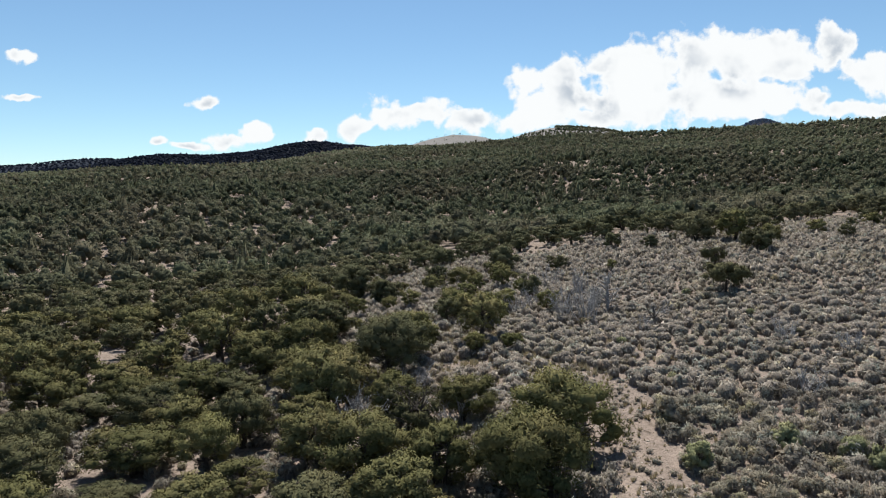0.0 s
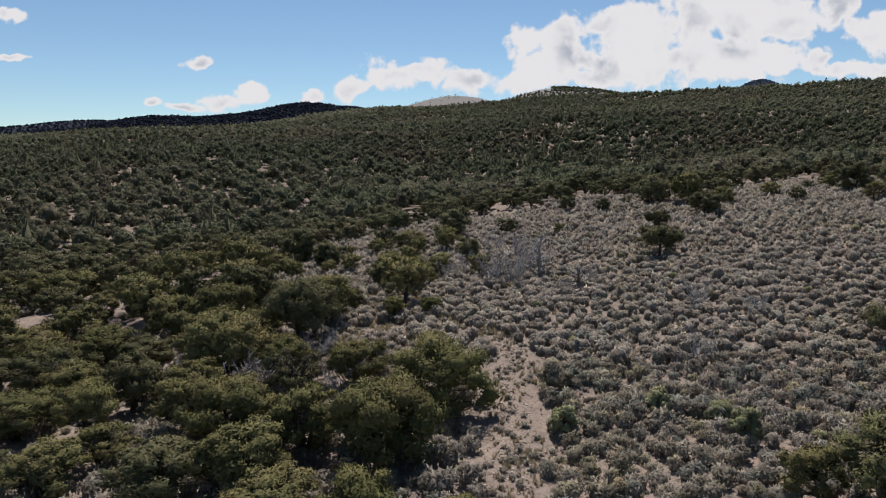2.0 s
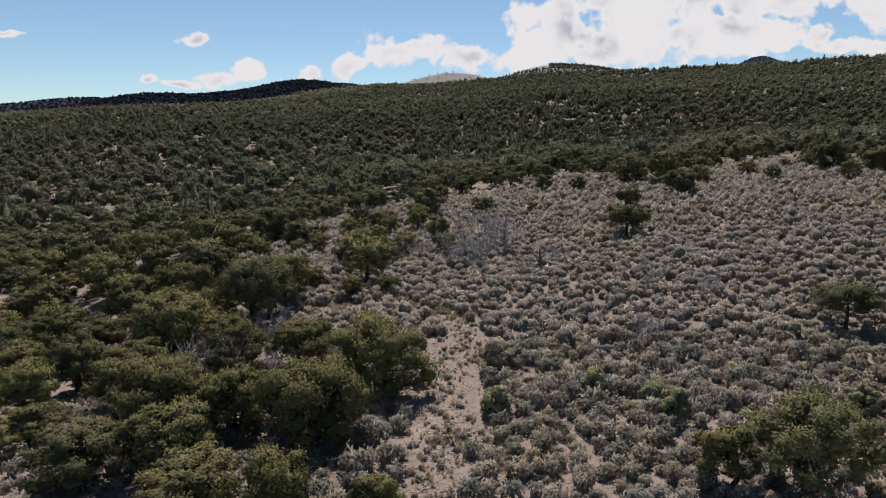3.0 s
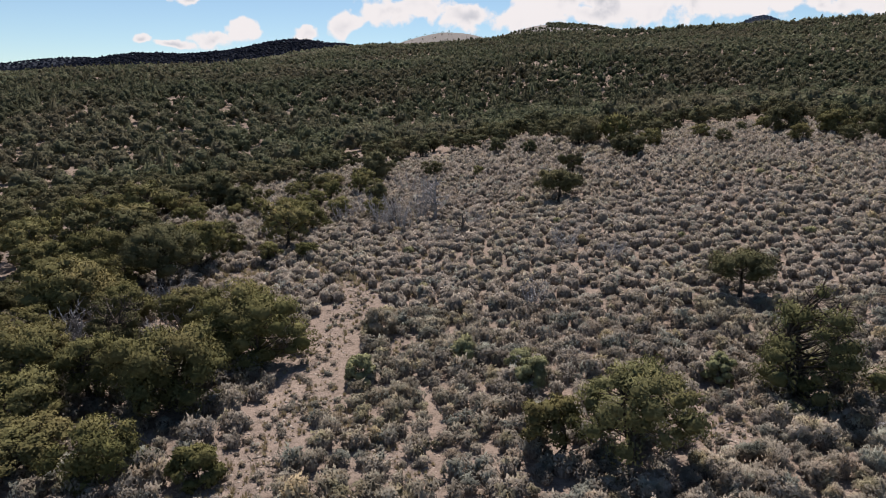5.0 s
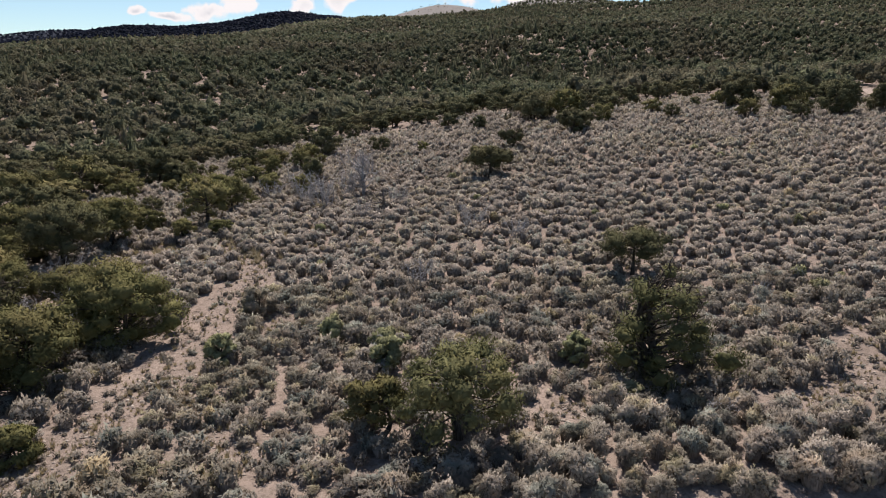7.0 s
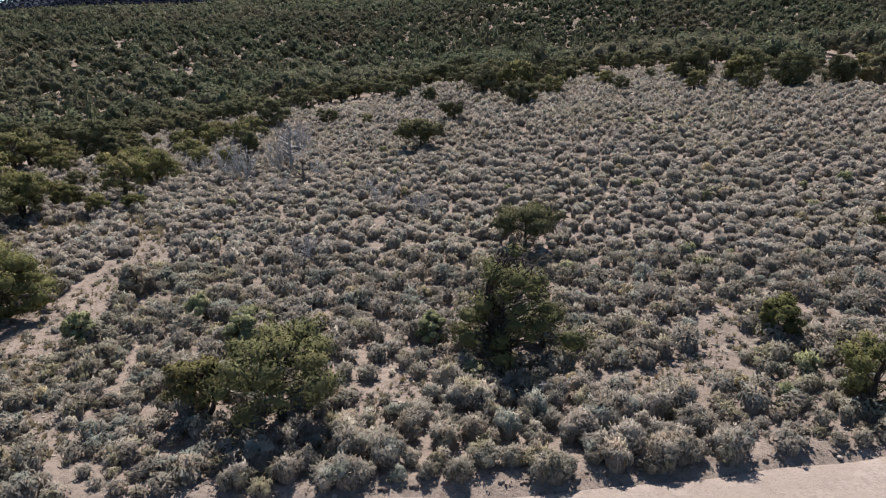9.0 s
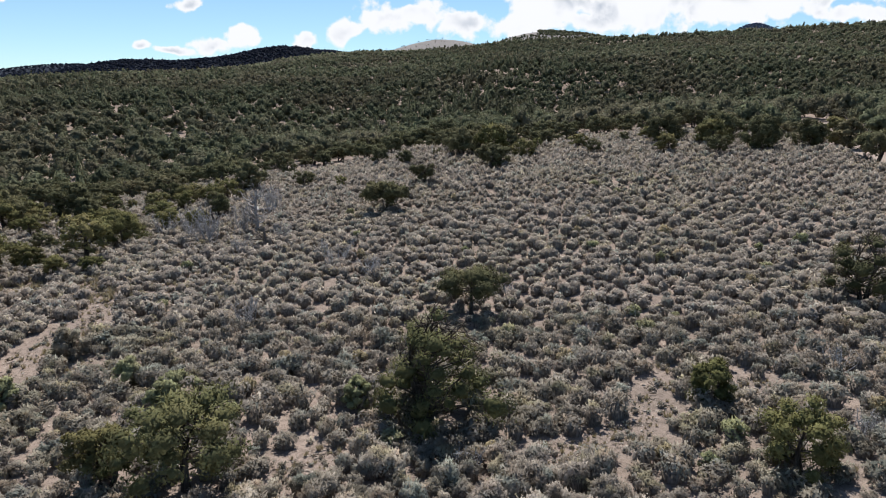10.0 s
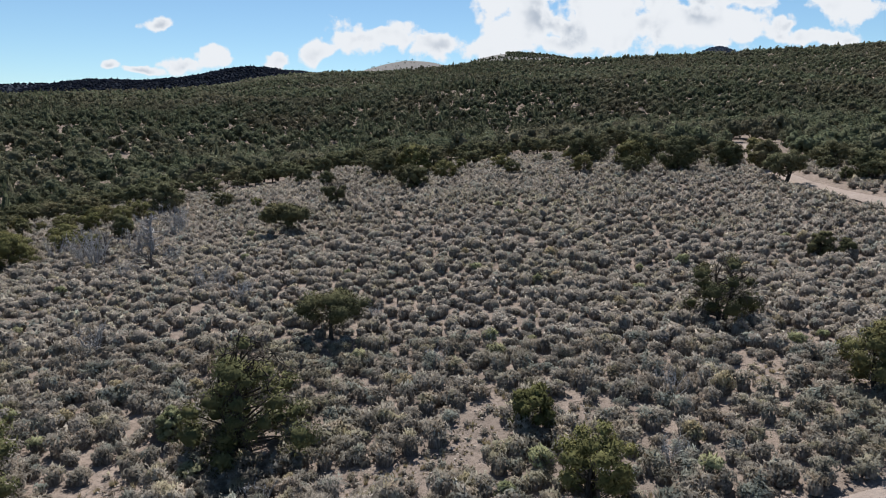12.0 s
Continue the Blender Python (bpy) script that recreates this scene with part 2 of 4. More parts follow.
SAGE = leaf_material("sage_foliage", (0.258, 0.227, 0.192), (0.331, 0.292, 0.247), (0.272, 0.249, 0.184), 0.9, 0.36, 0.13, 1.3, calm=0.35)
PALE = leaf_material("pale_foliage", (0.176, 0.182, 0.095), (0.297, 0.297, 0.162), (0.270, 0.243, 0.149), through=0.2)
DRY = leaf_material("dry_grass", (0.264, 0.211, 0.132), (0.440, 0.370, 0.246), (0.352, 0.299, 0.176), 0.9, 0.3, 0.5)
STONE = bark_material("stone", (0.229, 0.185, 0.150), (0.405, 0.352, 0.299), 5.0)

# ---- the lie of the land ----
AZ = np.array([-40, -20, -5, 10, 25, 40.0])
DIST = np.array([0, 22, 40, 60, 85, 120, 160, 210, 270, 400, 800, 1500, 3000, 4600.0])
HILL = np.array([
    [-0.5, -1.2, -1.8, -2.5, -3.0, -3.0, 0.0, 5.0, 8.0, 14.0, 26.0, 48.0, 60.0, 60.0],
    [-0.5, -0.6, -0.5, 0.0, -0.4, -2.0, 3.7, 10.0, 15.0, 25.0, 42.0, 68.0, 80.0, 80.0],
    [-0.5, -0.6, 0.6, 1.3, 2.4, 2.4, 2.2, 8.0, 17.0, 29.0, 67.0, 115.0, 120.0, 100.0],
    [-0.4, -0.4, 1.4, 3.2, 5.7, 6.0, 5.4, 11.0, 25.0, 35.0, 80.0, 115.0, 120.0, 100.0],
    [-0.4, -0.4, 1.2, 4.3, 6.8, 8.2, 9.2, 11.0, 21.0, 38.0, 85.0, 120.0, 120.0, 100.0],
    [-0.4, -0.6, 1.0, 3.0, 5.7, 7.0, 10.0, 12.0, 18.0, 33.0, 89.0, 120.0, 120.0, 100.0],
])
# far hilltops: azimuth, distance, rise, half width across, half depth
HILLTOPS = (
    (-12.0, 1060, 20.0, 72, 70), (-15.8, 1090, 7.0, 80, 70), (-21.5, 1110, 21.0, 130, 70), (-26.0, 1900, 36.0, 190, 160), (-34.0, 1900, 20.0, 260, 160),
    (0.9, 1830, 64.0, 160, 200), (8.4, 1420, 37.0, 115, 170), (14.5, 1420, 22.0, 140, 170), (24.2, 2550, 30.0, 75, 300), (24.6, 2550, 128.0, 260, 300),
)
ROAD = ((-90, 12.2), (-30, 12.6), (0, 13.2), (20, 14.15), (36, 15.8), (52, 19.7), (65.5, 30), (69.6, 42), (70.2, 54), (69.8, 60), (70.2, 67), (72, 75), (75, 83), (80, 94), (89, 115))
ROAD_HALF = 2.1


def hermite(v, knots, table):
    """Smooth interpolation of the table's last axis at v."""
    v = np.clip(v, knots[0], knots[-1])
    i = np.clip(np.searchsorted(knots, v) - 1, 0, len(knots) - 2)
    h = knots[i + 1] - knots[i]
    t = (v - knots[i]) / h
    lo, hi = np.maximum(i - 1, 0), np.minimum(i + 2, len(knots) - 1)
    a, b = table[..., i], table[..., i + 1]
    ta = (b - table[..., lo]) / (knots[i + 1] - knots[lo]) * h
    tb = (table[..., hi] - a) / (knots[hi] - knots[i]) * h
    return (2 * t**3 - 3 * t * t + 1) * a + (t**3 - 2 * t * t + t) * ta + (3 * t * t - 2 * t**3) * b + (t**3 - t * t) * tb


def value_noise(x, y, cell, seed=0):
    """Smooth noise from -1 to 1 with features of about cell metres."""
    x, y = np.asarray(x, float) / cell + 1000, np.asarray(y, float) / cell + 1000
    ix, iy = np.floor(x), np.floor(y)
    fx, fy = x - ix, y - iy
    fx, fy = fx * fx * (3 - 2 * fx), fy * fy * (3 - 2 * fy)

    def corner(a, b):
        s = np.sin(a * 127.1 + b * 311.7 + seed * 74.7) * 43758.5453
        return 2 * (s - np.floor(s)) - 1

    top = corner(ix, iy) * (1 - fx) + corner(ix + 1, iy) * fx
    low = corner(ix, iy + 1) * (1 - fx) + corner(ix + 1, iy + 1) * fx
    return top * (1 - fy) + low * fy


def line_distance(x, y, line):
    x, y = np.asarray(x, float), np.asarray(y, float)
    best = np.full(x.shape, 1e9)
    for (ax, ay), (bx, by) in zip(line[:-1], line[1:]):
        dx, dy = bx - ax, by - ay
        t = np.clip(((x - ax) * dx + (y - ay) * dy) / (dx * dx + dy * dy), 0, 1)
        best = np.minimum(best, np.hypot(x - ax - t * dx, y - ay - t * dy))
    return best


def smooth_line(line, per=10):
    """A rounded line through the points."""
    p = np.array(line, float)
    s = np.arange(len(p), dtype=float)
    q = np.linspace(0, len(p) - 1, per * (len(p) - 1) + 1)
    return np.stack([hermite(q, s, p[:, 0]), hermite(q, s, p[:, 1])], 1)


ROAD_LINE = smooth_line(ROAD, 8)


def base_height(x, y):
    x, y = np.asarray(x, float), np.asarray(y, float)
    dx, yy = x - 15, np.maximum(y, 0.0)
    d, az = np.hypot(dx, yy), np.degrees(np.arctan2(dx, yy + 1e-6))
    rings = hermite(d, DIST, HILL)  # (azimuths, points)
    az = np.clip(az, AZ[0], AZ[-1])
    i = np.clip(np.searchsorted(AZ, az) - 1, 0, len(AZ) - 2)
    t = (az - AZ[i]) / (AZ[i + 1] - AZ[i])
    t = t * t * (3 - 2 * t)
    k = np.arange(len(x)) if x.ndim else None
    z = rings[i, k] * (1 - t) + rings[i + 1, k] * t
    for a, r, rise, wide, deep in HILLTOPS:
        ca, sa = math.cos(radians(a)), math.sin(radians(a))
        across, along = dx * ca - y * sa, dx * sa + y * ca - r
        z = z + rise * np.exp(-((across / wide) ** 2) - (along / deep) ** 2)
    rough = np.clip((d - 100) / 400, 0, 1)
    z = z + rough * (2.2 * value_noise(x, y, 60, 3) + 1.1 * value_noise(x, y, 25, 4))
    return z + 0.1 * value_noise(x, y, 6, 1) + 0.05 * value_noise(x, y, 2.2, 2)


def ground_height(x, y):
    x, y = np.atleast_1d(np.asarray(x, float)), np.atleast_1d(np.asarray(y, float))
    return base_height(x, y)


def mesh_of(name, verts, faces, mats, index=None, smooth=False, normals=None):
    """A mesh from arrays: faces all of one number of corners."""
    me = bpy.data.meshes.new(name)
    verts, faces = np.asarray(verts, np.float32), np.asarray(faces, np.int32)
    n, k = faces.shape
    me.vertices.add(len(verts))
    me.vertices.foreach_set("co", verts.ravel())
    me.loops.add(n * k)
    me.loops.foreach_set("vertex_index", faces.ravel())
    me.polygons.add(n)
    me.polygons.foreach_set("loop_start", np.arange(0, n * k, k, dtype=np.int32))
    for m in mats:
        me.materials.append(m)
    if index is not None:
        me.polygons.foreach_set("material_index", np.asarray(index, np.int32))
    me.polygons.foreach_set("use_smooth", np.full(n, smooth))
    me.update(calc_edges=True)
    me.validate()
    if normals is not None:
        me.normals_split_custom_set_from_vertices(normals.tolist())
    return me


def build_ground():
    front = np.radians(np.arange(-46, 46.01, 0.55))
    back = np.radians(np.arange(52, 308.1, 8))
    ang = np.concatenate([front, back])
    rad = np.concatenate([[0.0], np.geomspace(3.0, 120, 150), np.geomspace(123, 4700, 110)])
    rr, aa = np.meshgrid(rad[1:], ang, indexing="ij")
    x = np.concatenate([[15.0], (15 + rr * np.sin(aa)).ravel()])
    y = np.concatenate([[-4.0], (-4 + rr * np.cos(aa)).ravel()])
    z = ground_height(x, y)
    near = line_distance(x, y, [tuple(p) for p in ROAD_LINE[::2]])
    z = z - 0.2 * np.clip((ROAD_HALF + 0.5 - near) / 0.8, 0, 1)
    z = z + 0.1 * np.exp(-(((near - ROAD_HALF - 0.7) / 0.45) ** 2))
    n, m = len(rad) - 1, len(ang)
    i, j = np.meshgrid(np.arange(n - 1), np.arange(m), indexing="ij")
    a, b = 1 + i * m + j, 1 + i * m + (j + 1) % m
    quads = np.stack([a, a + m, b + m, b], -1).reshape(-1, 4)
    tris = np.concatenate([quads[:, [0, 2, 1]], quads[:, [0, 3, 2]]])
    fan = np.stack([np.zeros(m, int), 1 + np.arange(m), 1 + (np.arange(m) + 1) % m], -1)
    tris = np.concatenate([tris, fan])
    # faces look up
    p = np.stack([x, y, z], 1)
    up = np.cross(p[tris[:, 1]] - p[tris[:, 0]], p[tris[:, 2]] - p[tris[:, 0]])[:, 2]
    tris[up < 0] = tris[up < 0][:, ::-1]
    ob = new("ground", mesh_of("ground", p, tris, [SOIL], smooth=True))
    tagged(ob, "dry sandy hillside soil with litter and low rises", "ground", kind="structure")


def build_road():
    line = smooth_line(ROAD, 40)
    step = np.gradient(line, axis=0)
    side = np.stack([-step[:, 1], step[:, 0]], 1) / np.hypot(step[:, 0], step[:, 1])[:, None]
    cross = np.linspace(-1, 1, 11)
    edge = np.where(line[:, 1] > 36, 0.58, 1.0) * ROAD_HALF * (1 + 0.08 * value_noise(np.arange(len(line)), np.zeros(len(line)), 7, 5))
    x = line[:, 0:1] + side[:, 0:1] * cross * edge[:, None]
    y = line[:, 1:2] + side[:, 1:2] * cross * edge[:, None]
    z = ground_height(x.ravel(), y.ravel()).reshape(x.shape)
    z = z - 0.05 * np.exp(-(((np.abs(cross) - 0.5) / 0.16) ** 2)) - 0.1 * np.abs(cross) ** 8 + 0.03
    n, m = x.shape
    i, j = np.meshgrid(np.arange(n - 1), np.arange(m - 1), indexing="ij")
    a = (i * m + j).ravel()
    quads = np.stack([a, a + 1, a + m + 1, a + m], -1)[:, ::-1]
    ob = new("road", mesh_of("road", np.stack([x, y, z], -1).reshape(-1, 3), quads, [DIRT], smooth=True))
    tagged(ob, "graded pale dirt road with two worn wheel tracks", "road", kind="structure")


build_ground()
build_road()

# ---- plants: shapes ----


def unit(v):
    return v / np.maximum(np.linalg.norm(v, axis=-1, keepdims=True), 1e-9)


def sprays(points, outward, size, rng, slim=0.45, jitter=0.45, tuft=0.0):
    """Small three-cornered leaf sprays at the points, that face roughly outward; a share of them are slim tufts that point outward and up."""
    n = len(points)
    normal = unit(unit(outward) + jitter * rng.normal(size=(n, 3)))
    along = unit(np.cross(normal, rng.normal(size=(n, 3))))
    upright = rng.random(n) < tuft
    point = unit(unit(outward) * 0.8 + [0, 0, 0.55] + 0.45 * rng.normal(size=(n, 3)))
    along = np.where(upright[:, None], point, along)
    facing = unit(np.cross(point, rng.normal(size=(n, 3))))
    normal = np.where(upright[:, None], facing, normal)
    slim = np.where(upright, slim * 0.75, slim)[:, None]
    size = size * np.where(upright, 1.3, 1.0)
    across = np.cross(normal, along)
    s = (size * rng.uniform(0.6, 1.4, n))[:, None]
    a, b, c = points + along * s * 1.1 + normal * s * 0.3, points - along * s * 0.6 + across * s * slim, points - along * s * 0.6 - across * s * slim
    verts = np.stack([a, b, c], 1).reshape(-1, 3)
    return verts, np.arange(3 * n).reshape(-1, 3)


def tube(path, radii, sides=5):
    """A tapered tube along the path: its corners and triangles."""
    path, radii = np.asarray(path, float), np.asarray(radii, float)
    step = unit(np.gradient(path, axis=0))
    ref = np.where(np.abs(step[:, 2:3]) > 0.9, [[1.0, 0, 0]], [[0, 0, 1.0]])
    u = unit(np.cross(step, ref))
    w = np.cross(step, u)
    ang = np.linspace(0, 2 * np.pi, sides, endpoint=False)
    ring = path[:, None] + radii[:, None, None] * (np.cos(ang)[None, :, None] * u[:, None] + np.sin(ang)[None, :, None] * w[:, None])
    n = len(path)
    i, j = np.meshgrid(np.arange(n - 1), np.arange(sides), indexing="ij")
    a, b = (i * sides + j).ravel(), (i * sides + (j + 1) % sides).ravel()
    tri = np.concatenate([np.stack([a, b, b + sides], 1), np.stack([a, b + sides, a + sides], 1)])
    return ring.reshape(-1, 3), tri


def joined(pieces):
    verts, tris, at = [], [], 0
    for v, f in pieces:
        verts.append(v)
        tris.append(np.asarray(f) + at)
        at += len(v)
    return np.concatenate(verts), np.concatenate(tris)


def limb(a, b, r0, r1, rng, sag=0.12, steps=5, sides=5):
    a, b = np.asarray(a, float), np.asarray(b, float)
    t = np.linspace(0, 1, steps)[:, None]
    bend = rng.normal(size=3) * np.linalg.norm(b - a) * sag
    path = a + (b - a) * t + bend * (4 * t * (1 - t)) * 0.5 + np.array([0, 0, -0.15]) * np.linalg.norm(b - a) * (t * (1 - t))
    return tube(path, np.linspace(r0, r1, steps), sides)


ICO = unit(np.array([(-1, 1.618, 0), (1, 1.618, 0), (-1, -1.618, 0), (1, -1.618, 0), (0, -1, 1.618), (0, 1, 1.618), (0, -1, -1.618), (0, 1, -1.618), (1.618, 0, -1), (1.618, 0, 1), (-1.618, 0, -1), (-1.618, 0, 1)]))
ICO_FACES = np.array([(0, 11, 5), (0, 5, 1), (0, 1, 7), (0, 7, 10), (0, 10, 11), (1, 5, 9), (5, 11, 4), (11, 10, 2), (10, 7, 6), (7, 1, 8), (3, 9, 4), (3, 4, 2), (3, 2, 6), (3, 6, 8), (3, 8, 9),
                      (4, 9, 5), (2, 4, 11), (6, 2, 10), (8, 6, 7), (9, 8, 1)])


OCT = np.array([(1, 0, 0), (0, 1, 0), (-1, 0, 0), (0, -1, 0), (0, 0, 1), (0, 0, -1)], float)
OCT_FACES = np.array([(0, 1, 4), (1, 2, 4), (2, 3, 4), (3, 0, 4), (1, 0, 5), (2, 1, 5), (3, 2, 5), (0, 3, 5)])


def tree_shape(seed, height, width, lobes, leaves, size, stems=2, skirt=0.22, top=0.75, thin=0.0, lean=0.0, fine=True, taper=0.0, loose=1.0):
    """Trunk and crown of a scrubby evergreen: stems, limbs to each foliage pad, pads of leaf sprays."""
    rng = np.random.default_rng(seed)
    wood, pads, shade = [], [], []
    r = width / 2
    tips = []
    for s in range(stems):
        a = rng.uniform(0, 2 * np.pi)
        out = r * 0.4 * rng.uniform(0.3, 1.0) * (stems > 1)
        tip = np.array([math.cos(a) * out + lean * height, math.sin(a) * out, height * rng.uniform(0.62, 0.8)])
        base = np.array([math.cos(a) * 0.1 * (stems > 1), math.sin(a) * 0.1 * (stems > 1), -0.2])
        t = np.linspace(0, 1, 7)[:, None]
        path = base + (tip - base) * t + rng.normal(size=3) * [0.3, 0.3, 0] * np.sin(t * np.pi) * 0.6
        thick = 0.055 * height / math.sqrt(stems) * rng.uniform(0.8, 1.15)
        wood.append(tube(path, np.linspace(thick * 1.3, thick * 0.3, 7), 6))
        tips.append(path)
    axis = np.array([0, 0, height * (0.35 + 0.3 * skirt)])
    for k in range(lobes):
        # pads fill the outside of a lumpy dome, the widest part low down
        u = (k + 0.5) / lobes
        z = skirt + (0.97 - skirt) * u ** 0.85
        wide = (1 - taper * u) * max(1 - abs((z - skirt - 0.12) / (1.0 - skirt)) ** 2.1, 0.05) ** 0.5 * min(1.0, 0.72 + 2.5 * (z - skirt))
        a = k * 2.39996 + rng.uniform(-0.6, 0.6)
        out = r * wide * rng.uniform(0.35, 0.94) * (1 if u < 0.93 else 0.5)
        c = np.array([math.cos(a) * out + lean * height * z, math.sin(a) * out, height * (z * rng.uniform(0.88, 1.0) + 0.035 * rng.normal())])
        rad = r * (rng.uniform(0.15, 0.31) if lobes > 26 else rng.uniform(0.22, 0.36)) * (1 + (1 - loose) * (0.35 - 1.1 * u))
        path = tips[k % stems]
        root = path[min(int(len(path) * max(z - 0.14, 0.12) / 0.8), len(path) - 2)]
        wood.append(limb(root, c, (0.014 - 0.003 * loose) * height, 0.003 * height, rng, 0.12, 5 if fine else 3, 5 if fine else 3))
        if rng.random() < thin * 2.2 * u:
            for q in range(5):
                wood.append(limb(c, c + unit(rng.normal(size=3) + [0, 0, 0.4]) * rad * 1.1, 0.006 * height, 0.002 * height, rng, 0.1, 3, 3))
            continue
        n = int(leaves * rng.uniform(0.8, 1.2) * min(max((rad / r / 0.22) ** 1.6, 0.6), 2.6))
        d = unit(rng.normal(size=(n, 3)) + [0, 0, 0.55] + 0.4 * unit(c - axis))
        shell = rng.uniform(0.62, 1.14, (n, 1))
        lump = 1 + 0.22 * np.sin(d[:, 0:1] * 7 + seed) * np.cos(d[:, 1:2] * 6 + k)
        pts = c + d * shell * rad * np.array([1.0, 1.0, 0.74]) * lump
        v, f = sprays(pts, d + 0.4 * unit(pts - axis) + [0, 0, 0.35], size, rng, jitter=0.3, tuft=0.16 if size < 0.12 else 0.08)
        soft = unit(0.8 * d + 0.5 * unit(pts - axis) + 0.16 * rng.normal(size=(n, 3)))
        pads.append((v, f))
        shade.append(np.repeat(soft, 3, 0))
        # the closed heart of the pad
        heart = c + ICO * rng.uniform(0.4, 0.72, (12, 1)) * rad * np.array([1.0, 1.0, 0.7])
        pads.append((heart, ICO_FACES))
        shade.append(unit(0.8 * ICO + 0.5 * unit(heart - axis)))
    wv, wf = joined(wood)
    cv, cf = joined(pads)
    cn = np.concatenate(shade)
    # sprays turn their face to the outside of their pad
    side = np.cross(cv[cf[:, 1]] - cv[cf[:, 0]], cv[cf[:, 2]] - cv[cf[:, 0]])
    away = (side * cn[cf[:, 0]]).sum(1) < 0
    cf[away] = cf[away][:, ::-1]
    return wv, wf, cv, cf, cn


def shrub_shape(seed, width, height, leaves, leaf, distant=False):
    """A domed shrub of several lumps of upswept leaf tufts over a dark twiggy heart. Returns corners, triangles and 1 for heart triangles."""
    rng = np.random.default_rng(seed)
    r = width / 2
    lumps = 9
    a = np.arange(lumps) * 2.39996 + rng.uniform(0, 6)
    out = np.sqrt((np.arange(lumps) + 0.2) / lumps) * r * 0.72
    mid = np.stack([np.cos(a) * out, np.sin(a) * out, height * (0.68 - 0.38 * (out / r) ** 1.5) * rng.uniform(0.75, 1.15, lumps)], 1)
    # plumes fan out from the lumps, each a bundle of narrow upswept leaves round one stem
    plumes = max(leaves // 14, 6)
    pick = rng.integers(0, lumps, plumes)
    d = unit(rng.normal(size=(plumes, 3)) * [0.9, 0.9, 0.6] + [0, 0, 0.6] + 0.5 * unit(mid[pick] * [1, 1, 0.2]))
    reach = (r * rng.uniform(0.24, 0.46, plumes))[:, None]
    root = mid[pick] + rng.normal(size=(plumes, 3)) * r * 0.1
    on = np.arange(leaves) % plumes
    u = rng.uniform(0.2, 1.0, leaves)[:, None] ** 0.6
    p = root[on] + d[on] * reach[on] * u * [1, 1, 1.15] + rng.normal(size=(leaves, 3)) * r * 0.055
    along = unit(0.7 * d[on] + [0, 0, 0.2] + 0.4 * unit(p * [1, 1, 0]) + rng.normal(size=(leaves, 3)) * 0.4)
    n = d[on] + [0, 0, 1.15] + 0.5 * unit(p) + rng.normal(size=(leaves, 3)) * 0.28
    n = unit(n - (n * along).sum(1, keepdims=True) * along)
    # more than half of the leaves sit close on the domes of the lumps
    ball = rng.integers(0, lumps, leaves)
    out_way = unit(rng.normal(size=(leaves, 3)) + [0, 0, 0.5] + 0.35 * unit(mid[ball] * [1, 1, 0.3]))
    q = mid[ball] + out_way * (r * rng.uniform(0.32, 0.46, lumps)[ball] * rng.uniform(0.6, 1.05, leaves) ** 0.6)[:, None] * [1, 1, height / width * 1.2]
    face = unit(out_way + [0, 0, 0.35] + rng.normal(size=(leaves, 3)) * 0.2)
    rise = np.array([0, 0, 1.0]) + rng.normal(size=(leaves, 3)) * 0.45 + out_way * 0.4
    rise = unit(rise - (rise * face).sum(1, keepdims=True) * face)
    domed = (rng.random(leaves) < (0.85 if distant else 0.68))[:, None]
    p, n, along = np.where(domed, q, p), np.where(domed, face, n), np.where(domed, rise, along)
    across = np.cross(along, n)
    k = (leaf * rng.uniform(0.65, 1.4, leaves))[:, None]
    verts = np.stack([p - across * k * 0.3 - along * k * 0.4, p + across * k * 0.3 - along * k * 0.4, p + along * k * 0.7 + n * k * 0.12], 1).reshape(-1, 3)
    verts[:, 2] = np.maximum(verts[:, 2], 0.02)
    faces = np.arange(3 * leaves).reshape(-1, 3)
    soft = unit((p - [0, 0, 0.1 * height]) / [r, r, height])
    soft = np.repeat(unit(0.55 * soft + 0.45 * np.where(domed, out_way, d[on]) + 0.3 * n + 0.12 * rng.normal(size=(leaves, 3))), 3, 0)
    side = np.cross(verts[1::3] - verts[0::3], verts[2::3] - verts[0::3])
    away = (side * soft[::3]).sum(1) < 0
    faces[away] = faces[away][:, ::-1]
    if distant:
        ball, side = (ICO, ICO_FACES) if leaves > 40 else (OCT, OCT_FACES)
        dome = mid[0] * [0, 0, 0.5] + ball * rng.uniform(0.75, 1.15, (len(ball), 1)) * [r * 0.86, r * 0.86, height * 0.6]
        verts, tris = joined([(verts, faces), (dome, side)])
        return verts, tris, np.concatenate([np.zeros(leaves, int), np.ones(len(side), int)]), np.concatenate([soft, ball])
    sides = 6
    heart = [np.array([[0, 0, height * 0.6]])]
    for e, shrink in ((0.55, 1.0), (1.0, 0.8)):
        b = np.linspace(0, 2 * np.pi, sides, endpoint=False) + rng.uniform(0, 1)
        q = r * 0.66 * shrink * rng.uniform(0.8, 1.1, sides)
        z = height * (0.36 if e < 1 else -0.06) * rng.uniform(0.85, 1.1, sides)
        heart.append(np.stack([np.cos(b) * q, np.sin(b) * q, z], 1))
    hv = np.concatenate(heart)
    tri = [[0, 1 + j, 1 + (j + 1) % sides] for j in range(sides)]
    for j in range(sides):
        b, c = 1 + j, 1 + (j + 1) % sides
        tri += [[b, b + sides, c + sides], [b, c + sides, c]]
    verts, tris = joined([(verts, faces), (hv, tri)])
    return verts, tris, np.concatenate([np.zeros(leaves, int), np.ones(len(tri), int)]), np.concatenate([soft, unit(hv + [0, 0, 0.02])])


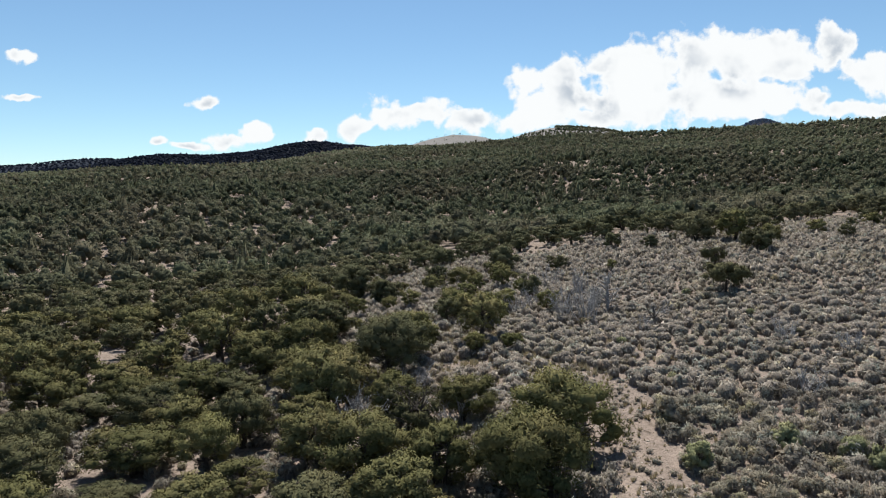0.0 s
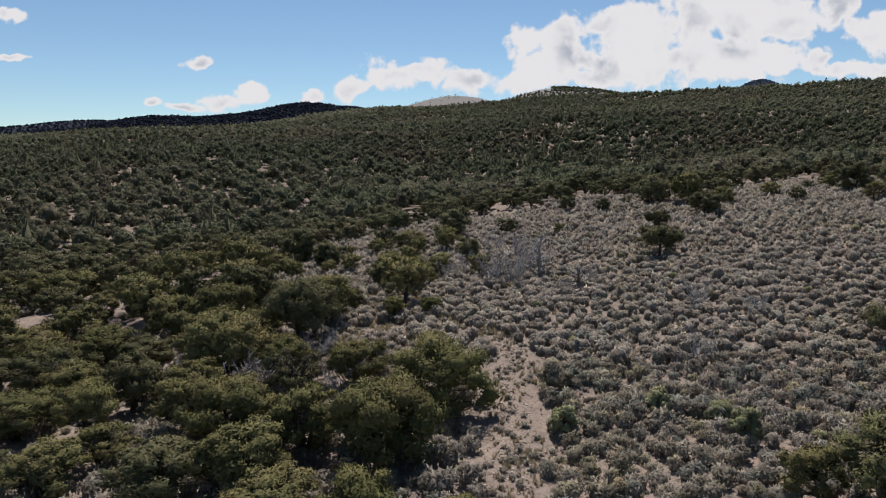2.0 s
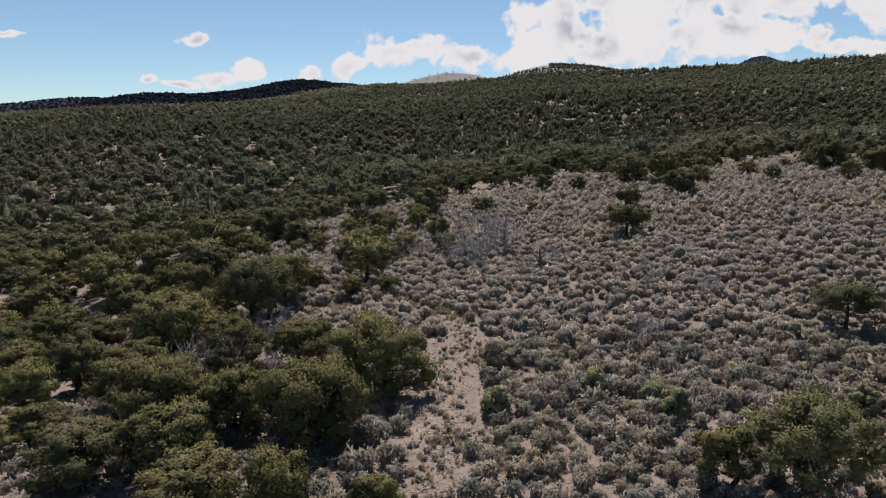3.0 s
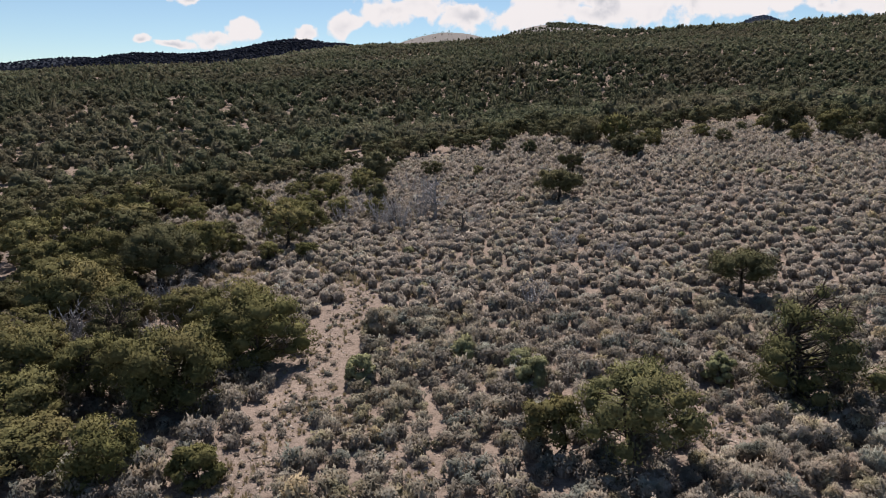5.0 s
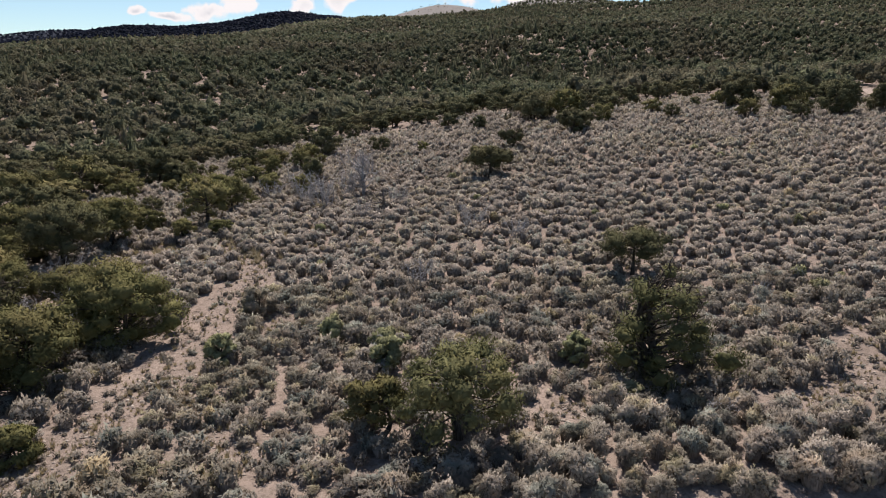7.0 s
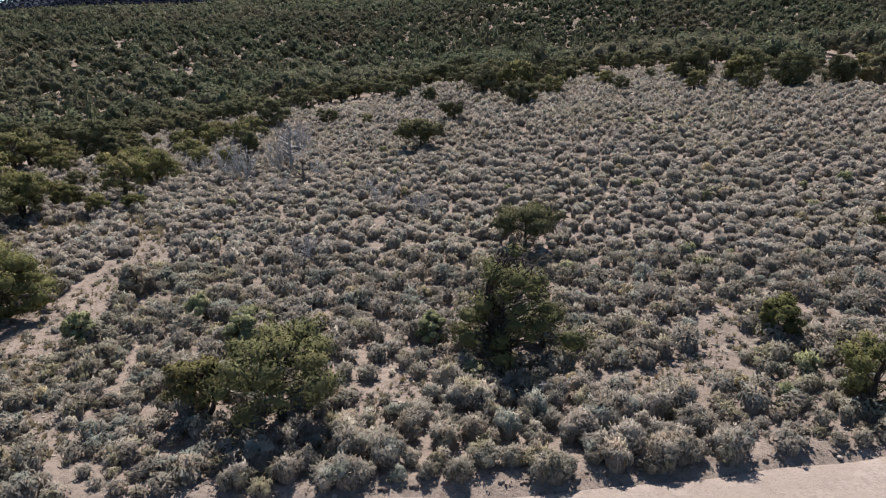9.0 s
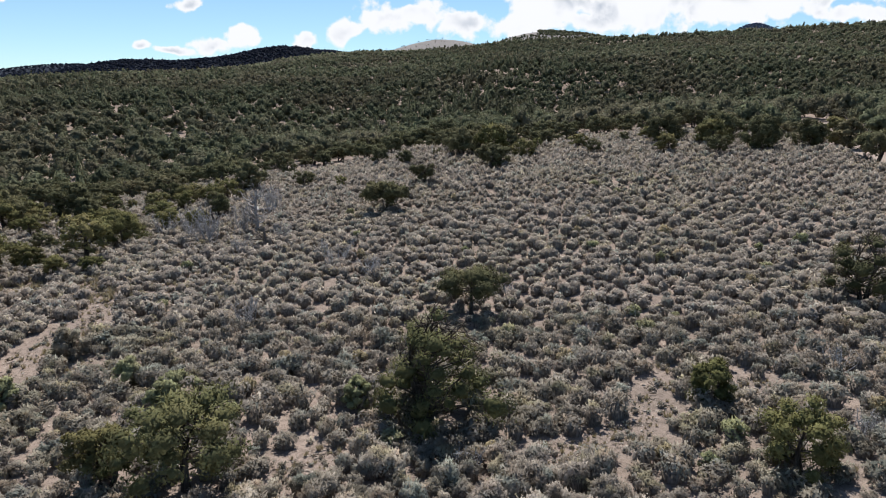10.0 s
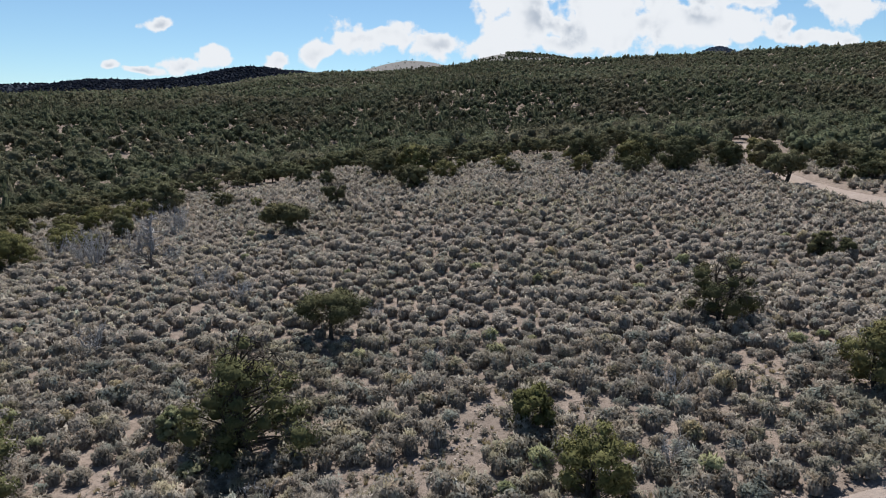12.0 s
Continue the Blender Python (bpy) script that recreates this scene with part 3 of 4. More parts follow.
def scatter_mesh(name, shapes, which, x, y, z, turn, scale, stretch, mats):
    """One mesh of many plants: shape which[i] at each place."""
    verts, tris, index, lean, at = [], [], [], [], 0
    for s, (v, f, mi, *soft) in enumerate(shapes):
        pick = np.nonzero(which == s)[0]
        if not len(pick):
            continue
        c, sn = np.cos(turn[pick])[:, None], np.sin(turn[pick])[:, None]
        k = scale[pick][:, None]
        px = (v[:, 0] * c - v[:, 1] * sn) * k + x[pick][:, None]
        py = (v[:, 0] * sn + v[:, 1] * c) * k + y[pick][:, None]
        pz = v[:, 2] * k * stretch[pick][:, None] + z[pick][:, None]
        verts.append(np.stack([px, py, pz], -1).reshape(-1, 3))
        tris.append((f[None] + (at + np.arange(len(pick)) * len(v))[:, None, None]).reshape(-1, 3))
        index.append(np.tile(mi, len(pick)))
        at += len(v) * len(pick)
        if soft:
            q = soft[0]
            lean.append(np.stack([q[:, 0] * c - q[:, 1] * sn, q[:, 0] * sn + q[:, 1] * c, np.tile(q[:, 2], (len(pick), 1))], -1).reshape(-1, 3))
    return mesh_of(name, np.concatenate(verts), np.concatenate(tris), mats, np.concatenate(index), True, np.concatenate(lean) if lean else None)


# ---- where plants stand ----
MEADOW = ((4.5, 8), (5.5, 22), (4.5, 31), (0.6, 35), (-1.2, 38.5), (-4.6, 43), (-7.5, 48), (-9, 55), (-12, 63), (-10.5, 73), (-4, 79), (3, 83), (12, 89), (22, 85), (33, 85), (42, 86), (52, 82),
          (60, 77), (67, 76), (71, 69), (68.5, 60), (68, 50), (67, 40), (90, 25), (130, 8))
TRAIL = ((6.2, 16.5), (7.2, 19.1), (7.5, 22.6), (7.9, 25.8), (8.3, 30.9), (9.0, 34.1), (8.4, 38.4), (5.5, 41.0))
SIDE_TRAIL = ((12.8, 18.4), (10.3, 22.2), (8.3, 24.5))
BARE = ((11.5, 29.6, 0.9), (1.3, 42.1, 1.3), (30.5, 22.0, 0.8), (33.2, 22.8, 0.9), (34.2, 24.4, 0.75), (34.9, 26.0, 0.5), (35.6, 27.4, 0.4), (22.6, 21.6, 0.8), (38.5, 25.5, 0.7), (46, 27.5, 0.9),
        (6.0, 18.6, 0.7), (0.2, 33.1, 1.2), (-8.6, 26.5, 1.2), (49.5, 30.5, 0.9), (32.2, 22.6, 0.8), (22.0, 21.0, 0.6))


def inside(x, y, ring):
    x, y = np.asarray(x, float), np.asarray(y, float)
    odd = np.zeros(x.shape, bool)
    for (ax, ay), (bx, by) in zip(ring, ring[1:] + ring[:1]):
        if ay != by:
            odd ^= ((ay > y) != (by > y)) & (x < (bx - ax) * (y - ay) / (by - ay) + ax)
    return odd


def spread_points(x0, x1, y0, y1, gap, rng, jitter=0.42):
    nx, ny = int((x1 - x0) / gap), int((y1 - y0) / gap)
    i, j = np.meshgrid(np.arange(nx), np.arange(ny))
    x = x0 + (i + 0.5 * (j % 2) + rng.uniform(-jitter, jitter, i.shape)) * gap
    y = y0 + (j + rng.uniform(-jitter, jitter, i.shape)) * gap
    return x.ravel(), y.ravel()


def in_view(x, y, margin=4.0):
    """Ground that the flight looks over."""
    left = -0.69 * y - margin
    right = 33 + 0.74 * y + margin
    return (x > left) & (x < right) & (y > 3)


def part(name, me, parent, label=""):
    ob = new(name, me)
    ob.parent = parent
    if label:
        ob["label"] = label
    return ob


def make_tree(name, shape, leaf, bark, label, category, at, spin=0.0, scale=1.0, group=""):
    root = new(name)
    wv, wf, cv, cf, cn = shape
    part("trunk", mesh_of(name + "_trunk", wv, wf, [bark], smooth=True), root)
    part("crown", mesh_of(name + "_crown", cv, cf, [leaf], smooth=True, normals=cn), root)
    tagged(root, label, category, group)
    root.matrix_basis = stand(at[0], at[1], spin, scale)
    return root


def stand(x, y, spin=0.0, scale=1.0, tall=1.0):
    z = float(ground_height(x, y)[0])
    return pose(x, y, z, 0, 0, spin) @ Matrix.Diagonal((scale, scale, scale * tall, 1))


# ---- single trees on the open slope ----
FULL = dict(lobes=72, leaves=160, size=0.068)
# name, x, y, seed, shape, foliage, label
SINGLE = (
    ("juniper_tree", 28.2, 33.9, 11, dict(height=2.25, width=3.4, stems=1, skirt=0.5, top=0.9), PINYON, "small flat-topped green juniper among sagebrush"),
    ("juniper_tree", 26.5, 23.9, 12, dict(height=4.3, width=4.8, stems=2, skirt=0.1, top=0.55, thin=0.3, taper=0.4, loose=0.7, lobes=70), GREEN, "ragged dark juniper with bare upper limbs"),
    ("juniper_tree", 19.1, 20.0, 13, dict(height=2.85, width=4.15, lobes=40, stems=2, skirt=0.4, top=0.9), GREEN, "broad green juniper with low umbrella crown"),
    ("juniper_tree", 16.5, 20.2, 14, dict(height=2.0, width=2.1, lobes=28, stems=2, skirt=0.42, top=0.8), JUNIPER, "small yellow-green juniper beside a larger one"),
    ("juniper_tree", 5.0, 28.7, 15, dict(height=3.2, width=5.0, stems=3, skirt=0.1, top=0.75), BRIGHT, "large dense rounded juniper beside the trail"),
    ("juniper_tree", 3.1, 24.6, 16, dict(height=3.0, width=4.8, stems=2, skirt=0.24, top=0.75), JUNIPER, "tall olive-green juniper beside the trail"),
    ("pinyon_tree", -2.9, 39.6, 17, dict(height=3.9, width=4.8, stems=1, skirt=0.42, top=0.85), PINYON, "dark pinyon pine with a bare lower trunk"),
    ("juniper_tree", 22.5, 54.2, 18, dict(height=2.4, width=3.6, stems=1, skirt=0.55, top=0.9, lobes=40, leaves=110, size=0.11), PINYON, "flat-topped dark juniper on the open slope"),
    ("juniper_tree", 32.2, 70.0, 19, dict(height=2.55, width=3.3, stems=1, skirt=0.3, top=0.85), WOODS, "small dark juniper at the meadow's edge"),
    ("juniper_tree", 47.0, 33.2, 20, dict(height=3.4, width=4.3, stems=2, skirt=0.22, top=0.7, thin=0.45, taper=0.3, loose=0.6, lobes=38), PINYON, "sparse dark juniper with two trunks"),
    ("juniper_bush", 36.2, 24.3, 21, dict(height=1.7, width=1.6, stems=2, skirt=0.12, top=0.75), BRIGHT, "bright yellow-green juniper bush by bare soil"),
    ("juniper_bush", 37.4, 20.2, 22, dict(height=2.3, width=2.5, stems=2, skirt=0.12, top=0.75), BRIGHT, "yellow-green juniper bush near the dirt road"),
    ("juniper_tree", 49.2, 25.2, 23, dict(height=2.3, width=2.8, stems=2, skirt=0.15, top=0.8), JUNIPER, "low green juniper among sagebrush"),
    ("juniper_tree", 6.5, 75.0, 24, dict(height=2.99, width=3.8, stems=1, skirt=0.12, top=0.8), WOODS, "dark juniper at the meadow's edge"),
    ("juniper_tree", -9.0, 68.5, 25, dict(height=3.52, width=4.6, stems=1, skirt=0.12, top=0.8), WOODS, "large dark pinyon at the woods' edge"),
    ("juniper_tree", 68.2, 66.5, 26, dict(height=2.90, width=4.4, stems=2, skirt=0.4, top=0.9), WOODS, "dark round-crowned juniper by the dirt road"),
    ("juniper_bush", 57.4, 42.4, 27, dict(height=1.6, width=1.7, stems=2, skirt=0.1, top=0.75), PINYON, "small dark juniper bush among sagebrush"),
    ("juniper_bush", 58.6, 41.8, 28, dict(height=1.1, width=1.2, stems=2, skirt=0.1, top=0.75), PINYON, "small dark juniper bush among sagebrush"),
    ("juniper_bush", 10.3, 30.4, 29, dict(height=1.4, width=1.6, stems=2, skirt=0.08, top=0.7, thin=0.2), SAGE, "grey-brown low bush beside the trail"),
    ("juniper_bush", 10.0, 26.0, 30, dict(height=1.2, width=1.1, stems=2, skirt=0.08, top=0.7), PALE, "small green bush beside the trail"),
    ("juniper_bush", 16.6, 24.9, 31, dict(height=1.3, width=1.2, stems=2, skirt=0.15, top=0.75), PALE, "small upright juniper among sagebrush"),
    ("juniper_bush", 14.1, 27.6, 32, dict(height=1.1, width=1.3, stems=2, skirt=0.1, top=0.75), PALE, "small green bush among sagebrush"),
    ("juniper_bush", 23.6, 24.9, 33, dict(height=1.3, width=1.1, stems=2, skirt=0.1, top=0.75), PALE, "yellow-green rabbitbrush among sagebrush"),
    ("juniper_tree", 60.2, 73.5, 34, dict(height=3.52, width=4.6, stems=1, skirt=0.12, top=0.8), WOODS, "dark round-crowned juniper on the crest"),
    ("juniper_tree", 51.6, 78.0, 35, dict(height=3.08, width=4.4, stems=2, skirt=0.12, top=0.8), WOODS, "broad dark juniper on the crest"),
    ("juniper_tree", 66.6, 75.5, 36, dict(height=3.17, width=3.6, stems=1, skirt=0.2, top=0.8), WOODS, "dark juniper with a bare trunk on the crest"),
    ("juniper_tree", 71.8, 77.0, 61, dict(height=3.17, width=3.8, stems=1, skirt=0.12, top=0.8), WOODS, "dark juniper beside the dirt road on the crest"),
    ("juniper_tree", 74.0, 83.5, 62, dict(height=2.99, width=3.6, stems=2, skirt=0.12, top=0.8), JUNIPER, "olive-green juniper beside the dirt road on the crest"),
    ("juniper_tree", 56.0, 75.5, 63, dict(height=2.64, width=4.2, stems=2, skirt=0.12, top=0.8), JUNIPER, "broad olive-green juniper on the crest"),
    ("juniper_tree", 25.3, 64.0, 37, dict(height=2.46, width=2.6, stems=1, skirt=0.45, top=0.8, thin=0.8), WOODS, "half-dead juniper with sparse foliage"),
    ("juniper_tree", 35.8, 75.2, 38, dict(height=1.94, width=3.0, stems=1, skirt=0.12, top=0.85), JUNIPER, "small flat-topped juniper on the crest"),
    ("juniper_tree", 29.5, 79.5, 39, dict(height=2.82, width=5.0, stems=2, skirt=0.3, top=0.85), WOODS, "wide olive-green juniper at the meadow's edge"),
    ("juniper_tree", 3.2, 52.2, 40, dict(height=2.3, width=3.2, stems=3, skirt=0.12, top=0.75), BRIGHT, "yellowish green juniper beside dead brush"),
    ("juniper_tree", 1.0, 55.8, 42, dict(height=2.3, width=3.2, stems=3, skirt=0.12, top=0.75), BRIGHT, "low yellowish green juniper at the meadow's edge"),
    ("juniper_tree", -5.5, 64.5, 43, dict(height=2.46, width=3.0, stems=2, skirt=0.12, top=0.75), WOODS, "dark juniper at the woods' edge"),
    ("juniper_tree", -1.2, 47.3, 44, dict(height=1.6, width=2.0, stems=2, skirt=0.12, top=0.75), JUNIPER, "low olive-green juniper beside the meadow"),
    ("juniper_tree", 2.0, 70.5, 45, dict(height=1.94, width=3.6, stems=3, skirt=0.12, top=0.75), JUNIPER, "low spreading juniper at the meadow's edge"),
    ("juniper_tree", 7.8, 60.5, 46, dict(height=2.11, width=2.2, stems=2, skirt=0.3, top=0.75, thin=0.3), WOODS, "thin dark juniper among dead brush"),
    ("juniper_bush", 2.6, 20.0, 47, dict(height=1.8, width=2.9, stems=3, skirt=0.1, top=0.75), BRIGHT, "low yellow-green juniper beside the dirt road"),
    ("juniper_bush", 5.9, 19.4, 48, dict(height=1.1, width=1.6, stems=3, skirt=0.1, top=0.75), BRIGHT, "low yellow-green bush beside the dirt road"),
    ("juniper_tree", -1.3, 30.0, 50, dict(height=3.0, width=3.4, stems=2, skirt=0.3, thin=0.5, loose=0.6, lobes=44), PINYON, "half-dead grey-green juniper beside the trail"),
    ("juniper_bush", 16.4, 26.6, 49, dict(height=0.9, width=1.3, stems=2, skirt=0.1, top=0.75), PALE, "small green bush among sagebrush"),
)
for name, x, y, seed, shape, leaf, label in SINGLE:
    small = shape["height"] < 2.4
    size = dict(lobes=24, leaves=160, size=0.062) if small else (FULL if y < 45 else dict(lobes=36, leaves=100, size=0.14))
    make_tree(name, tree_shape(seed, **{**size, **shape}), leaf, BARK, label, "bush" if name.endswith("bush") else "tree", (x, y), seed * 37.0)

# dead shrubs: x, y, height, width, stems
DEAD = (
    (17.6, 32.6, 1.6, 2.0, 12), (20.6, 40.6, 1.7, 2.2, 12), (10.4, 49.4, 2.8, 3.0, 18), (8.9, 51.0, 2.5, 2.6, 16), (15.5, 49.0, 1.6, 2.2, 12), (12.2, 61.0, 2.5, 2.6, 14),
    (22.9, 38.1, 1.6, 1.8, 14), (10.3, 66.0, 2.3, 2.6, 12), (7.3, 56.0, 1.9, 2.3, 14), (-1.7, 36.8, 1.9, 2.8, 14), (11.8, 53.0, 2.5, 2.4, 14), (30.2, 36.0, 1.0, 1.3, 10),
    (13.6, 46.2, 1.4, 1.8, 12), (40.2, 21.6, 1.0, 1.3, 12), (42.0, 26.4, 1.1, 1.4, 12), (5.8, 53.5, 1.9, 2.4, 12), (33.0, 30.4, 0.9, 1.2, 10), (27.4, 21.0, 0.9, 1.2, 10),
    (-3.6, 31.4, 2.2, 2.6, 14), (0.9, 32.4, 1.6, 2.4, 14), (-0.6, 34.0, 1.4, 2.0, 12), (-2.4, 33.2, 1.8, 2.6, 16), (-4.0, 34.6, 1.7, 2.4, 14), (0.2, 30.6, 1.5, 2.0, 12),
)

# ---- woodland trees, each a copy of one of the kinds ----
KIND_LOOKS = (
    dict(width=3.6, stems=2, skirt=0.3, top=0.75), dict(width=4.2, stems=1, skirt=0.32, top=0.85), dict(width=3.2, stems=3, skirt=0.32, top=0.7, thin=0.1),
    dict(width=4.0, stems=1, skirt=0.3, top=0.8), dict(width=3.5, stems=2, skirt=0.34, top=0.9, thin=0.12), dict(width=4.6, stems=3, skirt=0.32, top=0.75),
    dict(width=3.0, stems=1, skirt=0.08, top=0.6), dict(width=3.8, stems=2, skirt=0.34, top=0.8),
)
KIND_LEAF = (JUNIPER, PINYON, JUNIPER, PINYON, JUNIPER, JUNIPER, PINYON, BRIGHT)
# how far the kind is used, and its pads, sprays a pad and their size
GRADES = ((46, 56, 140, 0.078), (76, 30, 80, 0.12), (200, 20, 36, 0.2))
# woodland trees that stand out: x, y, height, width, kind
STANDING = (
    (-10.1, 29.0, 2.9, 2.8, 7), (-9.6, 32.2, 3.2, 3.3, 1), (-13.5, 29.2, 2.3, 4.3, 5), (-3.2, 26.9, 3.2, 4.2, 5), (-0.1, 25.4, 3.2, 2.8, 2), (-1.8, 23.1, 2.8, 3.5, 0),
    (-4.6, 22.3, 2.4, 3.4, 3), (-6.1, 35.2, 4.0, 5.4, 5), (-11.9, 39.2, 3.2, 4.2, 3), (-24.8, 53.8, 3.2, 4.4, 1), (-11.6, 43.4, 3.6, 4.4, 0), (-5.6, 28.6, 3.0, 3.2, 4),
    (-15.0, 35.0, 2.9, 4.0, 1), (-19.3, 35.8, 3.2, 4.0, 3), (-23.0, 39.0, 3.0, 4.0, 0), (-19.2, 54.4, 3.4, 4.6, 5), (-11.0, 54.0, 3.4, 4.6, 0), (-9.0, 44.4, 3.6, 4.2, 5),
    (-0.2, 20.9, 1.9, 3.2, 0), (-7.8, 25.6, 1.9, 2.6, 4), (-12.5, 24.5, 2.0, 3.6, 3), (-9.0, 23.6, 2.0, 3.0, 0), (-18.4, 30.8, 2.7, 3.2, 1), (-6.4, 31.6, 3.0, 3.4, 2),
    (-17.0, 26.8, 2.6, 3.6, 1), (-15.6, 23.4, 2.2, 3.2, 5), (-21.5, 33.0, 2.8, 3.6, 3), (-14.3, 38.6, 3.2, 4.2, 0), (-19.6, 41.0, 3.2, 4.2, 2), (-17.0, 37.5, 2.8, 3.4, 5),
    (-13.0, 33.0, 2.8, 3.2, 4), (-8.0, 38.4, 3.3, 3.8, 0),
)
SINGLE_AT = np.array([(s[1], s[2], s[4]["width"]) for s in SINGLE] + [(x, y, w) for x, y, _, w, _ in STANDING])
NEAR_WOODS = 112.0


def woodland_places(rng):
    x, y = spread_points(-95, 110, 14, 128, 3.3, rng)
    wob = np.where(y < 62, 1.6, 5.0) * value_noise(x, y, 8, 20)
    keep = ~inside(x + wob, y - wob * (y > 60), MEADOW) & in_view(x, y, 6) & (np.hypot(x - 15, y) < NEAR_WOODS) & (y > 19)
    keep &= line_distance(x, y, ROAD_LINE) > ROAD_HALF + np.where(y > 66, 1.2, 2.2)
    keep &= (x < 4.5) | (y > 62) | (x > 73)
    keep &= ~inside(x, y, MEADOW) | (rng.random(len(x)) < 0.35)
    x, y = x[keep], y[keep]
    gap = np.hypot(x[:, None] - SINGLE_AT[:, 0], y[:, None] - SINGLE_AT[:, 1]) - SINGLE_AT[:, 2] / 2
    clear = (gap.min(1) > 1.1) & ((y > 31) | (x < -20)) & ((rng.random(len(x)) < 0.48) | (y < 70) | (y > 98) | (x < 0))
    open_spot = value_noise(x, y, 9, 8) < 0.66
    return x[clear & open_spot], y[clear & open_spot]


def scrub_places(rng):
    """Low junipers scattered where the meadow meets the woods."""
    x, y = spread_points(-11, 10, 44, 76, 3.0, rng)
    keep = inside(x, y, MEADOW) & (rng.random(len(x)) < 0.6) & (x < 9 - 0.1 * abs(y - 56)) & (line_distance(x, y, TRAIL) > 2.5)
    taken = np.concatenate([SINGLE_AT[:, :2], np.array([d[:2] for d in DEAD])])
    keep &= np.hypot(x[:, None] - taken[:, 0], y[:, None] - taken[:, 1]).min(1) > 1.7
    u, v = spread_points(2, 64, 71, 88, 4.6, rng)
    edge = inside(u, v, MEADOW) & (rng.random(len(u)) < 0.45) & (np.hypot(u[:, None] - taken[:, 0], v[:, None] - taken[:, 1]).min(1) > 2.4)
    return np.concatenate([x[keep], u[edge]]), np.concatenate([y[keep], v[edge]])


rng = np.random.default_rng(21)
WX, WY = woodland_places(rng)
LX, LY = scrub_places(rng)
LOW = len(WX)
WX, WY = np.concatenate([WX, LX, [q[0] for q in STANDING]]), np.concatenate([WY, LY, [q[1] for q in STANDING]])
NAMED = len(WX) - len(STANDING)
first = {}
for i, (x, y) in enumerate(zip(WX, WY)):
    k = int(rng.integers(0, len(KIND_LOOKS)))
    spin, scale, tall = rng.uniform(0, 360), rng.uniform(0.56, 1.14), rng.uniform(0.8, 1.12)
    if i >= NAMED:
        _, _, high, wide, k = STANDING[i - NAMED]
        scale = wide / KIND_LOOKS[k]["width"]
        tall = 0.88 * high / 3.3 / scale
    elif i >= LOW:
        scale *= 0.6
        k = 7 if i % 5 < 3 and y < 70 else k
    elif k == 7:
        k = 5
    if i < LOW and y > 66:
        scale, tall = scale * 0.85, tall * 0.85
    span = math.hypot(x - min(max(x, 0), 32), y)
    grade = 0 if span < GRADES[0][0] else 1 if span < GRADES[1][0] else 2
    if (k, grade) not in first:
        _, pads, each, size = GRADES[grade]
        leaf = KIND_LEAF[k] if grade < 2 or k == 7 else WOODS
        shape = tree_shape(60 + k, height=3.3, lobes=pads, leaves=each, size=size, fine=False, **KIND_LOOKS[k])
        name = "pinyon_tree" if KIND_LEAF[k] is PINYON else "juniper_tree"
        label = "dark green rounded pinyon pine in open woodland" if KIND_LEAF[k] is PINYON else "olive-green scrubby juniper in open woodland"
        first[k, grade] = make_tree(name, shape, leaf, BARK, label, "tree", (x, y), spin, 1.0, "woodland trees")
        if i >= NAMED:
            first[k, grade].matrix_basis = stand(x, y, spin, scale, tall)
    else:
        copy_thing(first[k, grade], stand(x, y, spin, scale, tall))

# ---- far woods on the hill ----


